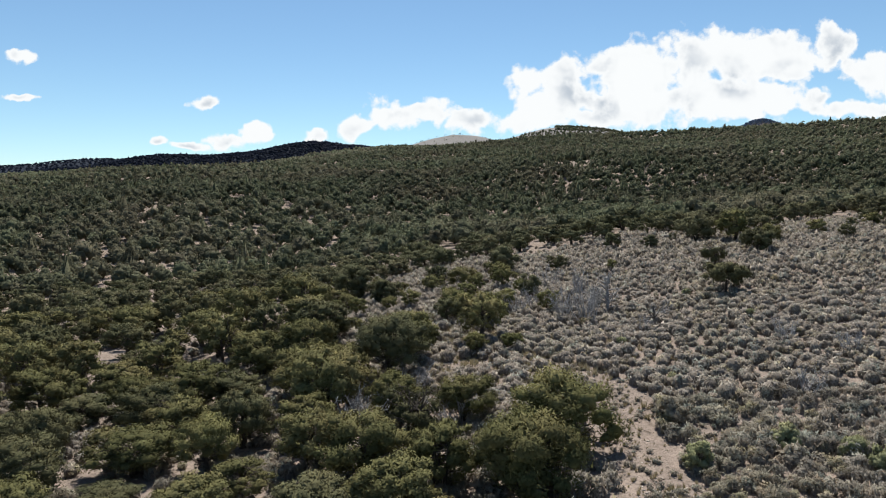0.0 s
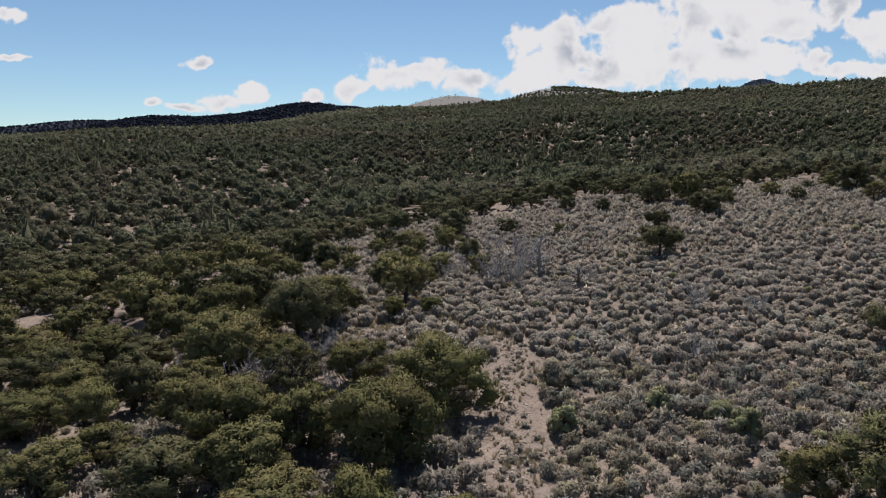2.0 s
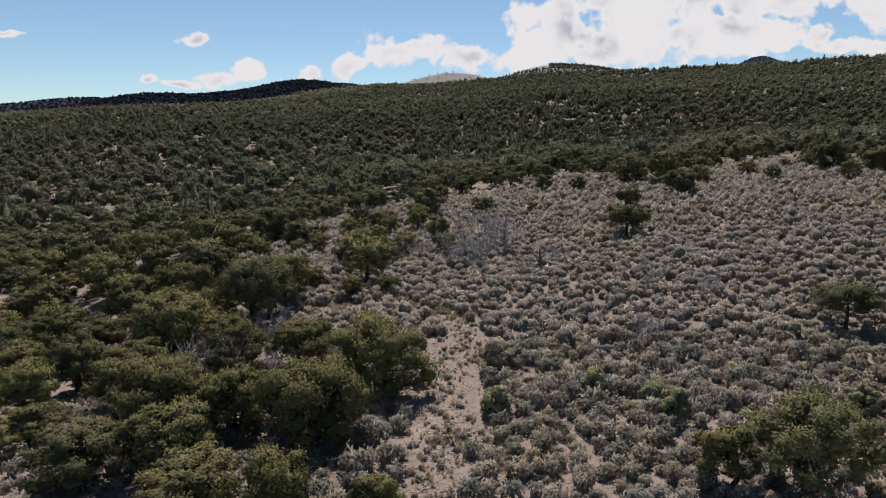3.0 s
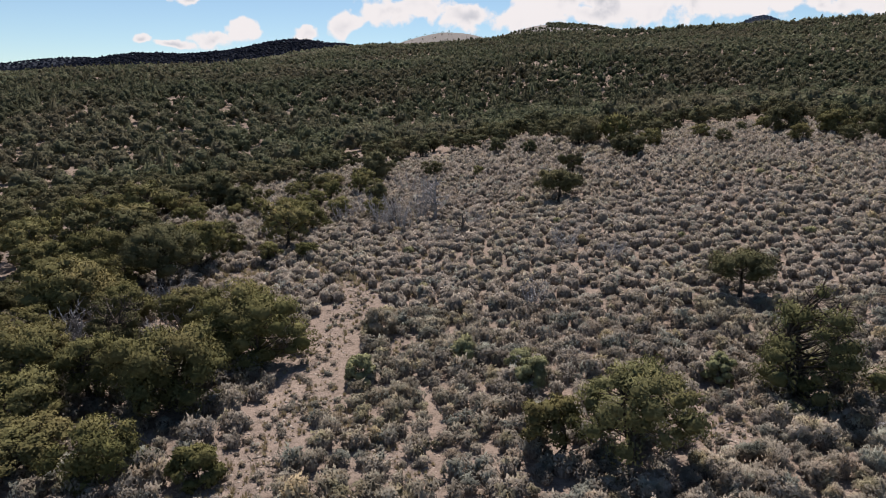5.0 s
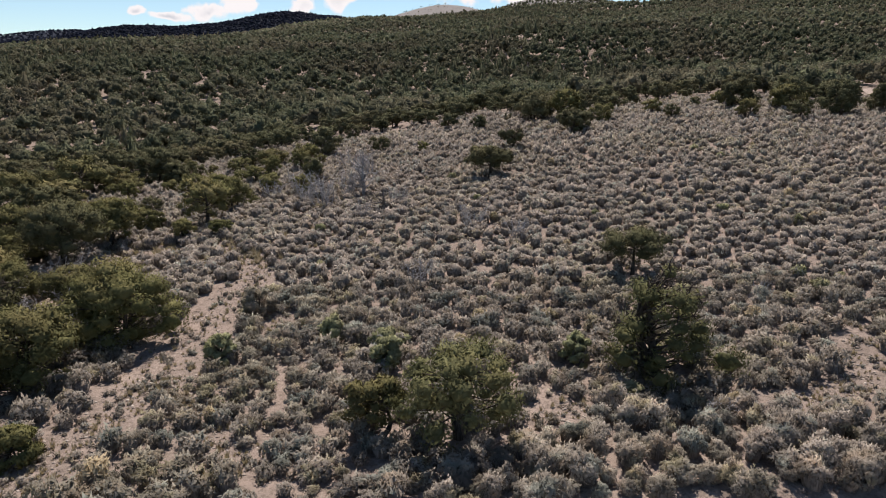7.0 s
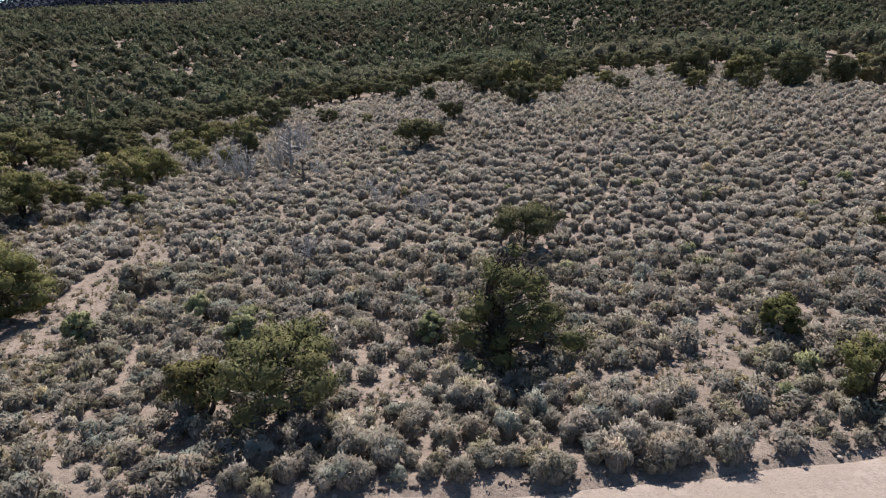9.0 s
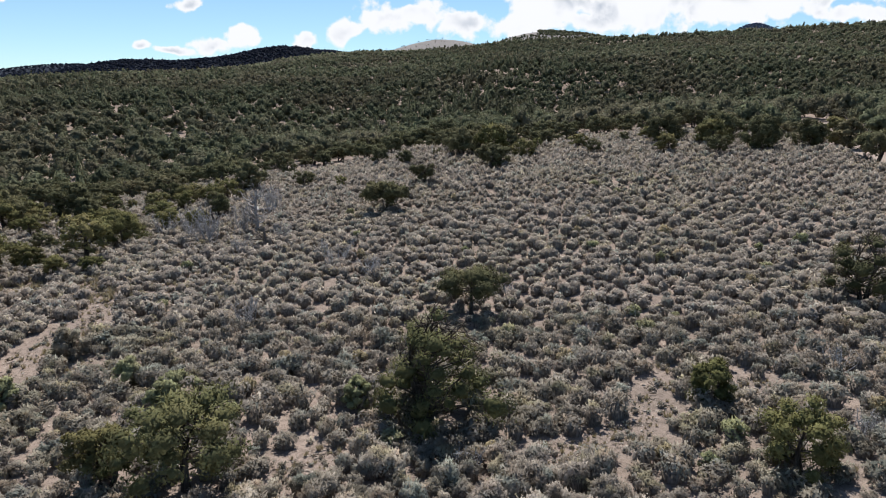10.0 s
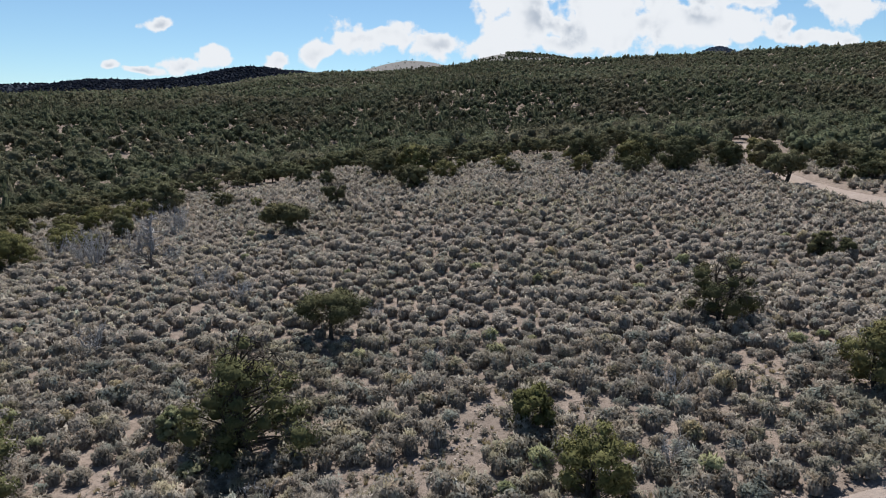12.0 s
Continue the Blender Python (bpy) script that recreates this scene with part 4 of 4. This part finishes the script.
def far_tree(seed, height, width, lumps, n, size, cone=False, core=0.62):
    """A distant tree: an uneven crown of several rounded clumps set with leaf sprays, whose faces follow the clumps."""
    rng = np.random.default_rng(seed)
    axis = np.array([0, 0, height * 0.38])
    pieces, soft = [], []
    if cone:
        u = rng.uniform(0, 1, int(n * 1.5) + 4) ** 1.3
        a = rng.uniform(0, 2 * np.pi, len(u))
        r = width / 2 * (1 - u) ** 0.9
        pts = np.stack([np.cos(a) * r, np.sin(a) * r, height * (0.08 + 0.88 * u)], 1)
        d = np.stack([np.cos(a), np.sin(a), np.full(len(u), 0.25)], 1)
        sides = 6
        b = np.linspace(0, 2 * np.pi, sides, endpoint=False)
        ring = np.stack([np.cos(b) * width * 0.3, np.sin(b) * width * 0.3, np.full(sides, height * 0.1)], 1) * rng.uniform(0.85, 1.15, (sides, 1))
        spike = np.concatenate([[[0, 0, height * 0.8]], ring, [[0, 0, -0.3]]])
        tri = [[0, 1 + j, 1 + (j + 1) % sides] for j in range(sides)] + [[sides + 1, 1 + (j + 1) % sides, 1 + j] for j in range(sides)]
        pieces.append((spike, tri))
        soft.append(unit(spike * [1, 1, 0] + [0, 0, 0.1 * width]))
        face = unit(d)
    else:
        a = np.arange(lumps) * 2.4 + rng.uniform(0, 6)
        ring = np.sqrt(np.arange(lumps) / max(lumps - 0.5, 1))
        out = ring * width * 0.31 * rng.uniform(0.8, 1.15, lumps)
        mid = np.stack([np.cos(a) * out, np.sin(a) * out, height * (0.7 - 0.36 * ring ** 2) * rng.uniform(0.85, 1.15, lumps)], 1)
        rad = width * rng.uniform(0.17, 0.25, lumps) * (2.1 if lumps == 1 else 1.5 if lumps < 4 else 1.15)
        for c, q in zip(mid, rad):
            way = OCT @ np.array(Euler(rng.uniform(0, 6.28, 3)).to_matrix())
            ball = c + way * rng.uniform(0.85, 1.25, (6, 1)) * q * core
            pieces.append((ball, OCT_FACES))
            soft.append(unit(0.8 * way + 0.5 * unit(ball - axis)))
        pick = rng.integers(0, lumps, n)
        d = unit(rng.normal(size=(n, 3)) + [0, 0, 0.4] + 0.5 * unit(mid[pick] - axis))
        pts = mid[pick] + d * (rad[pick] * rng.uniform(0.7, 1.2, n))[:, None] * [1, 1, 0.85]
        face = unit(0.8 * d + 0.5 * unit(pts - axis))
    pieces.append(sprays(pts, face, size, rng, 0.75, 0.2, 0.04))
    soft.append(np.repeat(unit(face + 0.18 * rng.normal(size=(len(pts), 3))), 3, 0))
    v, f = joined(pieces)
    cn = np.concatenate(soft)
    side = np.cross(v[f[:, 1]] - v[f[:, 0]], v[f[:, 2]] - v[f[:, 0]])
    away = (side * cn[f[:, 0]]).sum(1) < 0
    f[away] = f[away][:, ::-1]
    return v, f, np.zeros(len(f), int), cn


def on_bald(x, y):
    """The open tops of the two pale hills."""
    d = np.hypot(x - 15, y)
    return (d > 1330) & ((x < 228) | (d > 1600)) & (ground_height(x, y) > 120 + 4 * value_noise(x, y, 40, 18))


def far_woods(name, lo, hi, gap, lumps, n, size, label, seed, leaf=None, az=(-90, 90), dense=False):
    rng = np.random.default_rng(seed)
    x, y = spread_points(-0.8 * hi - 20, 0.86 * hi + 60, lo * 0.5, hi * 1.02, gap, rng)
    d = np.hypot(x - 15, y)
    keep = (d >= lo) & (d < hi) & in_view(x, y, 12) & ~inside(x, y, MEADOW) & (line_distance(x, y, ROAD_LINE) > ROAD_HALF + 2.0)
    thin = value_noise(x, y, 14, 11) + 0.6 * value_noise(x, y, 55, 12)
    keep &= (thin < 0.98) | dense
    turn = np.degrees(np.arctan2(x - 15, y))
    keep &= (turn > az[0]) & (turn < az[1])
    keep &= dense | ~on_bald(x, y)
    x, y, d = x[keep], y[keep], d[keep]
    wide = 1.35 if dense else 1.06
    shapes = [far_tree(seed * 10 + k, 3.5, (3.5 + 0.25 * (k % 3)) * wide, lumps, n, size, False, 0.97 if lo > 600 else 0.72) for k in range(7)]
    shapes += [far_tree(seed * 10 + 8 + k, 4.9, 3.3 * wide, lumps, n, size * 0.9, True) for k in range(3)]
    bearing = np.degrees(np.arctan2(x - 15, y))
    grove = np.exp(-(((bearing - 6) / 7) ** 2)) + 0.7 * np.exp(-(((bearing + 25) / 6) ** 2))
    spire = rng.random(len(x)) < 0.03 + (0.22 if lo < 150 else 0.42) * np.clip(grove * (0.7 + 0.8 * value_noise(x, y, 60, 14)), 0, 1)
    which = np.where(spire, rng.integers(7, 10, len(x)), rng.integers(0, 7, len(x)))
    scale = (0.62 if lo < 150 else 0.74) + 0.62 * rng.random(len(x)) ** 1.2
    me = scatter_mesh(name, shapes, which, x, y, ground_height(x, y) - 0.1, rng.uniform(0, 6.28, len(x)), scale, rng.uniform(0.85, 1.2, len(x)) * (0.6 if dense else 1.0), [leaf or FAR_GREEN])
    tagged(new(name, me), label, "woods", kind="stuff")


far_woods("hillside_woods", NEAR_WOODS, 190, 3.4, 9, 110, 0.21, "dense green pinyon and juniper woods on the hillside", 31)
far_woods("midslope_woods", 190, 300, 3.5, 5, 44, 0.29, "green pinyon and juniper woods halfway up the hill", 29)
far_woods("upper_woods", 300, 620, 4.1, 2, 10, 0.55, "dense green woods higher on the hill", 32)
far_woods("skyline_woods", 620, 1000, 6.2, 1, 3, 1.0, "dark green woods along the hill's skyline", 33, None, (-6, 60))
far_woods("slope_woods", 620, 960, 6.2, 1, 3, 1.0, "green woods below a dark distant ridge", 38, None, (-60, -6))
far_woods("ridge_woods", 960, 1150, 4.8, 1, 3, 1.8, "woods covering a distant ridge, darkened by painted cloud shade", 34, RIDGE_SHADED, (-40, -6), True)
far_woods("distant_woods", 1000, 1330, 10.0, 1, 4, 1.8, "dark green woods below the bald hills", 35, None, (-6, 40))
far_woods("shoulder_woods", 1330, 1560, 5.5, 1, 3, 1.8, "dark green woods on a bald hill's shoulder", 40, None, (8.6, 20), True)
far_woods("far_ridge_woods", 1650, 2050, 11.0, 1, 4, 3.0, "woods on a far low ridge, darkened by painted cloud shade", 36, RIDGE_SHADED, (-40, -19), True)
far_woods("peak_woods", 2300, 2620, 8.5, 1, 2, 3.5, "woods on a far peak, blue with painted haze", 37, PEAK_HAZE, (20, 30), True)


def bald_shrubs():
    rng = np.random.default_rng(39)
    x, y = spread_points(-160, 420, 1330, 1900, 15.0, rng)
    keep = on_bald(x, y) & (value_noise(x, y, 60, 19) > -0.1) & (rng.random(len(x)) < 0.45)
    x, y = x[keep], y[keep]
    n = len(x)
    me = scatter_mesh("hilltop_shrubs", [far_tree(390 + k, 2.4, 4.5, 1, 3, 1.0) for k in range(4)], rng.integers(0, 4, n), x, y, ground_height(x, y) - 0.1, rng.uniform(0, 6, n),
                      rng.uniform(0.4, 1.2, n), np.ones(n), [FAR_GREEN])
    tagged(new("hilltop_shrubs", me), "scattered dark shrubs on pale bald hilltops", "shrubs", kind="stuff")


bald_shrubs()

# ---- sagebrush ----


def sage_places(rng):
    u, v = spread_points(-90, 150, -80, 150, 0.68, rng, 0.5)
    x, y = u * 0.87 - v * 0.49, u * 0.49 + v * 0.87
    keep = (x > -45) & (x < 118) & (y > 8) & (y < 112)
    x, y = x[keep], y[keep]
    keep = in_view(x, y, 2)
    keep &= line_distance(x, y, ROAD_LINE) > ROAD_HALF + 0.35
    keep &= line_distance(x, y, TRAIL) > np.interp(y, [16, 22, 26, 31, 36, 41], [1.1, 1.15, 1.65, 1.6, 1.1, 0.5]) + 0.45 * value_noise(x, y, 2.0, 15)
    keep &= line_distance(x, y, SIDE_TRAIL) > 0.55 + 0.45 * value_noise(x, y, 1.5, 25)
    for bx, by, r in BARE:
        keep &= np.hypot(x - bx, y - by) > r + 0.3
    meadow = inside(x, y, MEADOW)
    keep &= meadow | ((rng.random(len(x)) < np.where((x > 1) & (y < 34), 0.95, np.where(y < 45, 0.7, np.where((x > -14) & (y < 92), 0.7, 0.12)))) & (y < 100))
    keep &= value_noise(x, y, 3, 16) < 0.9 + 0.3 * (y > 26)
    for s in SINGLE:
        keep &= np.hypot(x - s[1], y - s[2]) > 0.2 * s[4]["width"] * (s[4]["height"] > 1.4)
    return x[keep], y[keep]


rng = np.random.default_rng(41)
SX, SY = sage_places(rng)
order = np.argsort(np.hypot(SX - 26, SY - 12))
single = np.zeros(len(SX), bool)
single[order[:280]] = True
SHRUB_DATA = []
for k in range(7):
    v, f, mi, cn = shrub_shape(300 + k, 1.0, 0.74, 1500, 0.068)
    leafy, woody = f[mi == 0], f[mi == 1]
    SHRUB_DATA.append((mesh_of("sage_foliage", v[: leafy.max() + 1], leafy, [SAGE], smooth=True, normals=cn[: leafy.max() + 1]), mesh_of("sage_stems", v[leafy.max() + 1:], woody - leafy.max() - 1, [TWIG], smooth=True)))
for i in np.nonzero(single)[0]:
    leafy, woody = SHRUB_DATA[int(rng.integers(0, len(SHRUB_DATA)))]
    ob = new("sagebrush")
    part("foliage", leafy, ob)
    part("stem_clump", woody, ob)
    ob.matrix_basis = stand(SX[i], SY[i], rng.uniform(0, 360), 0.55 + 0.68 * rng.random() ** 1.3, rng.uniform(0.85, 1.3))
    tagged(ob, "grey-green domed sagebrush on sandy soil", "sagebrush", "sagebrush beside the road")


def sage_cover(name, keep, blades, blade, label, seed, distant=False):
    rng = np.random.default_rng(seed)
    x, y = SX[keep], SY[keep]
    shapes = [shrub_shape(400 + seed * 10 + k, 1.0, 0.76, blades, blade, distant) for k in range(8)]
    me = scatter_mesh(name, shapes, rng.integers(0, 8, len(x)), x, y, ground_height(x, y) - 0.03, rng.uniform(0, 6.28, len(x)),
                      (0.52 + 0.6 * rng.random(len(x)) ** 1.3) * (1 + 0.15 * value_noise(x, y, 7, 17)), rng.uniform(0.75, 1.2, len(x)), [SAGE, TWIG])
    tagged(new(name, me), label, "sagebrush", kind="stuff")


span = np.hypot(SX - np.clip(SX, 0, 32), SY)
sage_cover("sagebrush_cover", ~single & (span < 33), 330, 0.108, "grey-green sagebrush covering the near slope", 1)
sage_cover("sagebrush_slope", ~single & (span >= 33) & (span < 54), 96, 0.155, "grey-green sagebrush covering the open slope", 2, True)
sage_cover("sagebrush_crest", ~single & (span >= 54), 28, 0.25, "grey-green sagebrush covering the crest", 3, True)

# ---- yellow-green brush scattered in the sage ----
rng = np.random.default_rng(71)
BRUSH = []
for k in range(4):
    v, f, mi, cn = shrub_shape(330 + k, 1.0, 0.85, 420, 0.12)
    leafy, woody = f[mi == 0], f[mi == 1]
    BRUSH.append((mesh_of("brush_foliage", v[: leafy.max() + 1], leafy, [PALE if k % 2 else DRY], smooth=True, normals=cn[: leafy.max() + 1]), mesh_of("brush_stems", v[leafy.max() + 1:], woody - leafy.max() - 1, [TWIG], smooth=True)))
bx, by = rng.uniform(9, 60, 150), 17.5 + 40 * rng.random(150) ** 1.2
ok = inside(bx, by, MEADOW) & (line_distance(bx, by, ROAD_LINE) > ROAD_HALF + 0.6) & in_view(bx, by)
for k, (x, y) in enumerate(zip(bx[ok][:60], by[ok][:60])):
    leafy, woody = BRUSH[k % 4]
    ob = new("rabbitbrush")
    part("foliage", leafy, ob)
    part("stem_clump", woody, ob)
    ob.matrix_basis = stand(x, y, rng.uniform(0, 360), rng.uniform(0.5, 1.0), rng.uniform(0.9, 1.3))
    tagged(ob, "yellow-green rabbitbrush among sagebrush" if k % 2 else "straw-coloured dry rabbitbrush among sagebrush", "shrub", "rabbitbrush")

# ---- dead wood ----


def bare_shape(seed, height, width, stems, twigs):
    """Leafless stems with forked twigs."""
    rng = np.random.default_rng(seed)
    wood = []
    for s in range(stems):
        a = rng.uniform(0, 2 * np.pi)
        tip = np.array([math.cos(a) * width * 0.5 * rng.uniform(0.2, 1.0), math.sin(a) * width * 0.5 * rng.uniform(0.2, 1.0), height * rng.uniform(0.6, 1.0)])
        thick = 0.016 * height + 0.06 / stems
        wood.append(limb((0.05 * math.cos(a), 0.05 * math.sin(a), -0.1), tip, thick, thick * 0.35, rng, 0.15, 5, 4))
        for k in range(twigs):
            u = rng.uniform(0.3, 1.0)
            p = tip * u
            q = p + unit(rng.normal(size=3) + [0, 0, 0.6]) * height * rng.uniform(0.1, 0.28)
            wood.append(limb(p, q, thick * 0.4, thick * 0.15, rng, 0.15, 3, 3))
    return joined(wood)


def snag_shape(seed, height, branches):
    """A dead standing trunk with broken side branches."""
    rng = np.random.default_rng(seed)
    t = np.linspace(0, 1, 8)[:, None]
    path = np.array([0, 0, -0.2]) + t * np.array([0.12, 0.05, height + 0.2]) + 0.06 * np.sin(t * 7) * [[1, 0.6, 0]]
    wood = [tube(path, np.linspace(0.17, 0.05, 8), 7)]
    for k in range(branches):
        u = rng.uniform(0.25, 0.95)
        p = path[int(u * 7)]
        a = rng.uniform(0, 2 * np.pi)
        q = p + np.array([math.cos(a), math.sin(a), rng.uniform(0.1, 1.1)]) * rng.uniform(0.5, 1.5) * (1.3 - 0.7 * u)
        wood.append(limb(p, q, 0.06, 0.018, rng, 0.2, 4, 4))
        for r in range(2):
            wood.append(limb(q * 0.6 + p * 0.4, q + rng.normal(size=3) * 0.25, 0.012, 0.004, rng, 0.2, 3, 3))
    return joined(wood)


for k, (x, y, h, w, n) in enumerate(DEAD):
    v, f = bare_shape(700 + k, h, w * 1.15, n // 2 + 4, 13)
    ob = new("dead_shrub", mesh_of("dead_shrub", v, f, [GREY_WOOD], smooth=True))
    ob.matrix_basis = stand(x, y, k * 50)
    tagged(ob, "grey leafless dead shrub among sagebrush", "shrub", "dead shrubs")
for k, (x, y, h, n) in enumerate(((12.8, 53.2, 3.2, 40), (14.8, 47.6, 1.5, 10), (9.8, 52.6, 2.0, 12))):
    v, f = snag_shape(760 + k, h, n)
    ob = new("dead_tree", mesh_of("dead_tree", v, f, [GREY_WOOD if k == 0 else SNAG], smooth=True))
    ob.matrix_basis = stand(x, y, k * 80)
    tagged(ob, "weathered grey dead tree trunk with broken branches", "tree", "dead trees")

# ---- stones and dry tufts on bare soil ----


def stone_shape(seed):
    rng = np.random.default_rng(seed)
    g = (1 + 5 ** 0.5) / 2
    v = np.array([(-1, g, 0), (1, g, 0), (-1, -g, 0), (1, -g, 0), (0, -1, g), (0, 1, g), (0, -1, -g), (0, 1, -g), (g, 0, -1), (g, 0, 1), (-g, 0, -1), (-g, 0, 1)], float)
    f = np.array([(0, 11, 5), (0, 5, 1), (0, 1, 7), (0, 7, 10), (0, 10, 11), (1, 5, 9), (5, 11, 4), (11, 10, 2), (10, 7, 6), (7, 1, 8), (3, 9, 4), (3, 4, 2), (3, 2, 6), (3, 6, 8), (3, 8, 9),
                  (4, 9, 5), (2, 4, 11), (6, 2, 10), (8, 6, 7), (9, 8, 1)])
    return unit(v) * rng.uniform(0.7, 1.15, (12, 1)) * [1, 0.8, 0.55], f, np.zeros(20, int)


def twig_shape(seed):
    """A few crossed fallen twigs."""
    rng = np.random.default_rng(seed)
    pieces = []
    for k in range(4):
        a = rng.uniform(0, 6.28)
        mid, way = np.append(rng.normal(size=2) * 0.35, 0.02), np.array([math.cos(a), math.sin(a), rng.uniform(-0.02, 0.12)])
        q = 0.5 * rng.uniform(0.5, 1.0)
        pieces.append(tube([mid - way * q, mid + [0, 0, 0.03], mid + way * q], [0.035, 0.045, 0.02], 3))
    v, f = joined(pieces)
    return v, f, np.zeros(len(f), int)


def tuft_shape(seed):
    rng = np.random.default_rng(seed)
    n = 26
    a, lean = rng.uniform(0, 6.28, n), rng.uniform(0.1, 0.75, n)
    way = np.stack([np.cos(a) * lean, np.sin(a) * lean, np.ones(n)], 1)
    root = np.stack([np.cos(a), np.sin(a), np.zeros(n)], 1) * rng.uniform(0, 0.25, (n, 1))
    side = np.stack([-np.sin(a), np.cos(a), np.zeros(n)], 1) * 0.07
    tip = root + unit(way) * rng.uniform(0.5, 1.0, (n, 1))
    return np.stack([root - side, root + side, tip], 1).reshape(-1, 3), np.arange(3 * n).reshape(-1, 3), np.zeros(n, int)


def open_soil(count, rng):
    """Places on the trail, the bare patches and between the shrubs."""
    x, y = [], []
    line = smooth_line(TRAIL, 20)
    k = rng.integers(0, len(line), count)
    x.append(line[k, 0] + rng.normal(size=count) * 0.7)
    y.append(line[k, 1] + rng.normal(size=count) * 0.5)
    side = smooth_line(SIDE_TRAIL, 20)
    k = rng.integers(0, len(side), count // 2)
    x.append(side[k, 0] + rng.normal(size=count // 2) * 0.55)
    y.append(side[k, 1] + rng.normal(size=count // 2) * 0.55)
    for bx, by, r in BARE:
        n = int(count * 0.07 * r)
        a, q = rng.uniform(0, 6.28, n), r * np.sqrt(rng.random(n)) * 1.1
        x.append(bx + np.cos(a) * q)
        y.append(by + np.sin(a) * q)
    x.append(rng.uniform(3, 48, count))
    y.append(rng.uniform(16.5, 40, count))
    x, y = np.concatenate(x), np.concatenate(y)
    keep = line_distance(x, y, ROAD_LINE) > ROAD_HALF + 0.1
    return x[keep], y[keep]


def strew(name, shapes, count, lo, hi, mats, label, category, seed, sink):
    rng = np.random.default_rng(seed)
    x, y = open_soil(count, rng)
    n = len(x)
    me = scatter_mesh(name, shapes, rng.integers(0, len(shapes), n), x, y, ground_height(x, y) - sink, rng.uniform(0, 6.28, n), lo + (hi - lo) * rng.random(n) ** 3, rng.uniform(0.8, 1.2, n), mats)
    tagged(new(name, me), label, category, kind="stuff")


strew("loose_stones", [stone_shape(800 + k) for k in range(6)], 900, 0.02, 0.11, [STONE], "small pale loose stones on sandy soil", "stones", 51, 0.005)
strew("twig_litter", [twig_shape(860 + k) for k in range(6)], 260, 0.1, 0.4, [TWIG], "grey-brown twig litter on sandy soil", "litter", 55, -0.012)
strew("dry_grass", [tuft_shape(820 + k) for k in range(5)], 450, 0.1, 0.3, [DRY], "straw-coloured dry grass tufts on bare soil", "grass", 52, 0.01)
rng = np.random.default_rng(58)
edge = smooth_line(ROAD, 60)
edge = edge[(edge[:, 0] > -10) & (edge[:, 0] < 60)]
k = rng.integers(0, len(edge) - 1, 1600)
step = edge[k + 1] - edge[k]
out = np.stack([-step[:, 1], step[:, 0]], 1) / np.hypot(step[:, 0], step[:, 1])[:, None]
bank = edge[k] + step * rng.random((1600, 1)) + out * (ROAD_HALF + 0.28 + 0.3 * np.abs(rng.normal(size=(1600, 1))))
me = scatter_mesh("bank_clods", [stone_shape(870 + k) for k in range(6)], rng.integers(0, 6, 1600), bank[:, 0], bank[:, 1], ground_height(bank[:, 0], bank[:, 1]) + 0.03, rng.uniform(0, 6.28, 1600),
                  0.02 + 0.11 * rng.random(1600) ** 2.5, rng.uniform(0.8, 1.3, 1600), [SOIL])
tagged(new("bank_clods", me), "reddish-brown crumbled soil clods along the road's bank", "soil", kind="stuff")
small_x, small_y = open_soil(170, np.random.default_rng(53))
me = scatter_mesh("low_shrubs", [shrub_shape(840 + k, 1.0, 0.6, 60, 0.22) for k in range(6)], np.arange(len(small_x)) % 6, small_x, small_y, ground_height(small_x, small_y) - 0.01,
                  small_x * 7, 0.18 + 0.22 * np.random.default_rng(54).random(len(small_x)), np.ones(len(small_x)), [SAGE, TWIG])
tagged(new("low_shrubs", me), "tiny grey-brown seedling shrubs on bare soil", "shrubs", kind="stuff")

rng = np.random.default_rng(57)
gx, gy = rng.uniform(-6, 15, 5200), rng.uniform(31, 66, 5200)
keep = inside(gx, gy, MEADOW) & (rng.random(5200) < np.clip((14 - gx) / 12, 0.1, 1)) & (value_noise(gx, gy, 4, 31) > -0.2)
gx, gy = gx[keep], gy[keep]
n = len(gx)
me = scatter_mesh("scrub_grass", [tuft_shape(880 + k) for k in range(5)], rng.integers(0, 5, n), gx, gy, ground_height(gx, gy) - 0.01, rng.uniform(0, 6.28, n), rng.uniform(0.16, 0.5, n),
                  rng.uniform(0.8, 1.2, n), [DRY])
tagged(new("scrub_grass", me), "straw-coloured dry grass between low scrub", "grass", kind="stuff")

# ---- the same sage goes on beyond the road ----
rng = np.random.default_rng(59)
bx, by = spread_points(-26, 60, -12, 12, 0.98, rng, 0.5)
keep = (line_distance(bx, by, ROAD_LINE) > ROAD_HALF + 0.5) & ((by < 8) | (np.hypot(bx - SX[SY < 14, None], by - SY[SY < 14, None]).min(0) > 0.7)) & (value_noise(bx, by, 5, 33) < 0.6)
bx, by = bx[keep], by[keep]
n = len(bx)
me = scatter_mesh("sagebrush_beyond_road", [shrub_shape(900 + k, 1.0, 0.76, 16, 0.34, True) for k in range(8)], rng.integers(0, 8, n), bx, by, ground_height(bx, by) - 0.03, rng.uniform(0, 6.28, n),
                  0.6 + 0.6 * rng.random(n), rng.uniform(0.75, 1.2, n), [SAGE, TWIG])
tagged(new("sagebrush_beyond_road", me), "grey-green sagebrush on the flat beside the road", "sagebrush", kind="stuff")
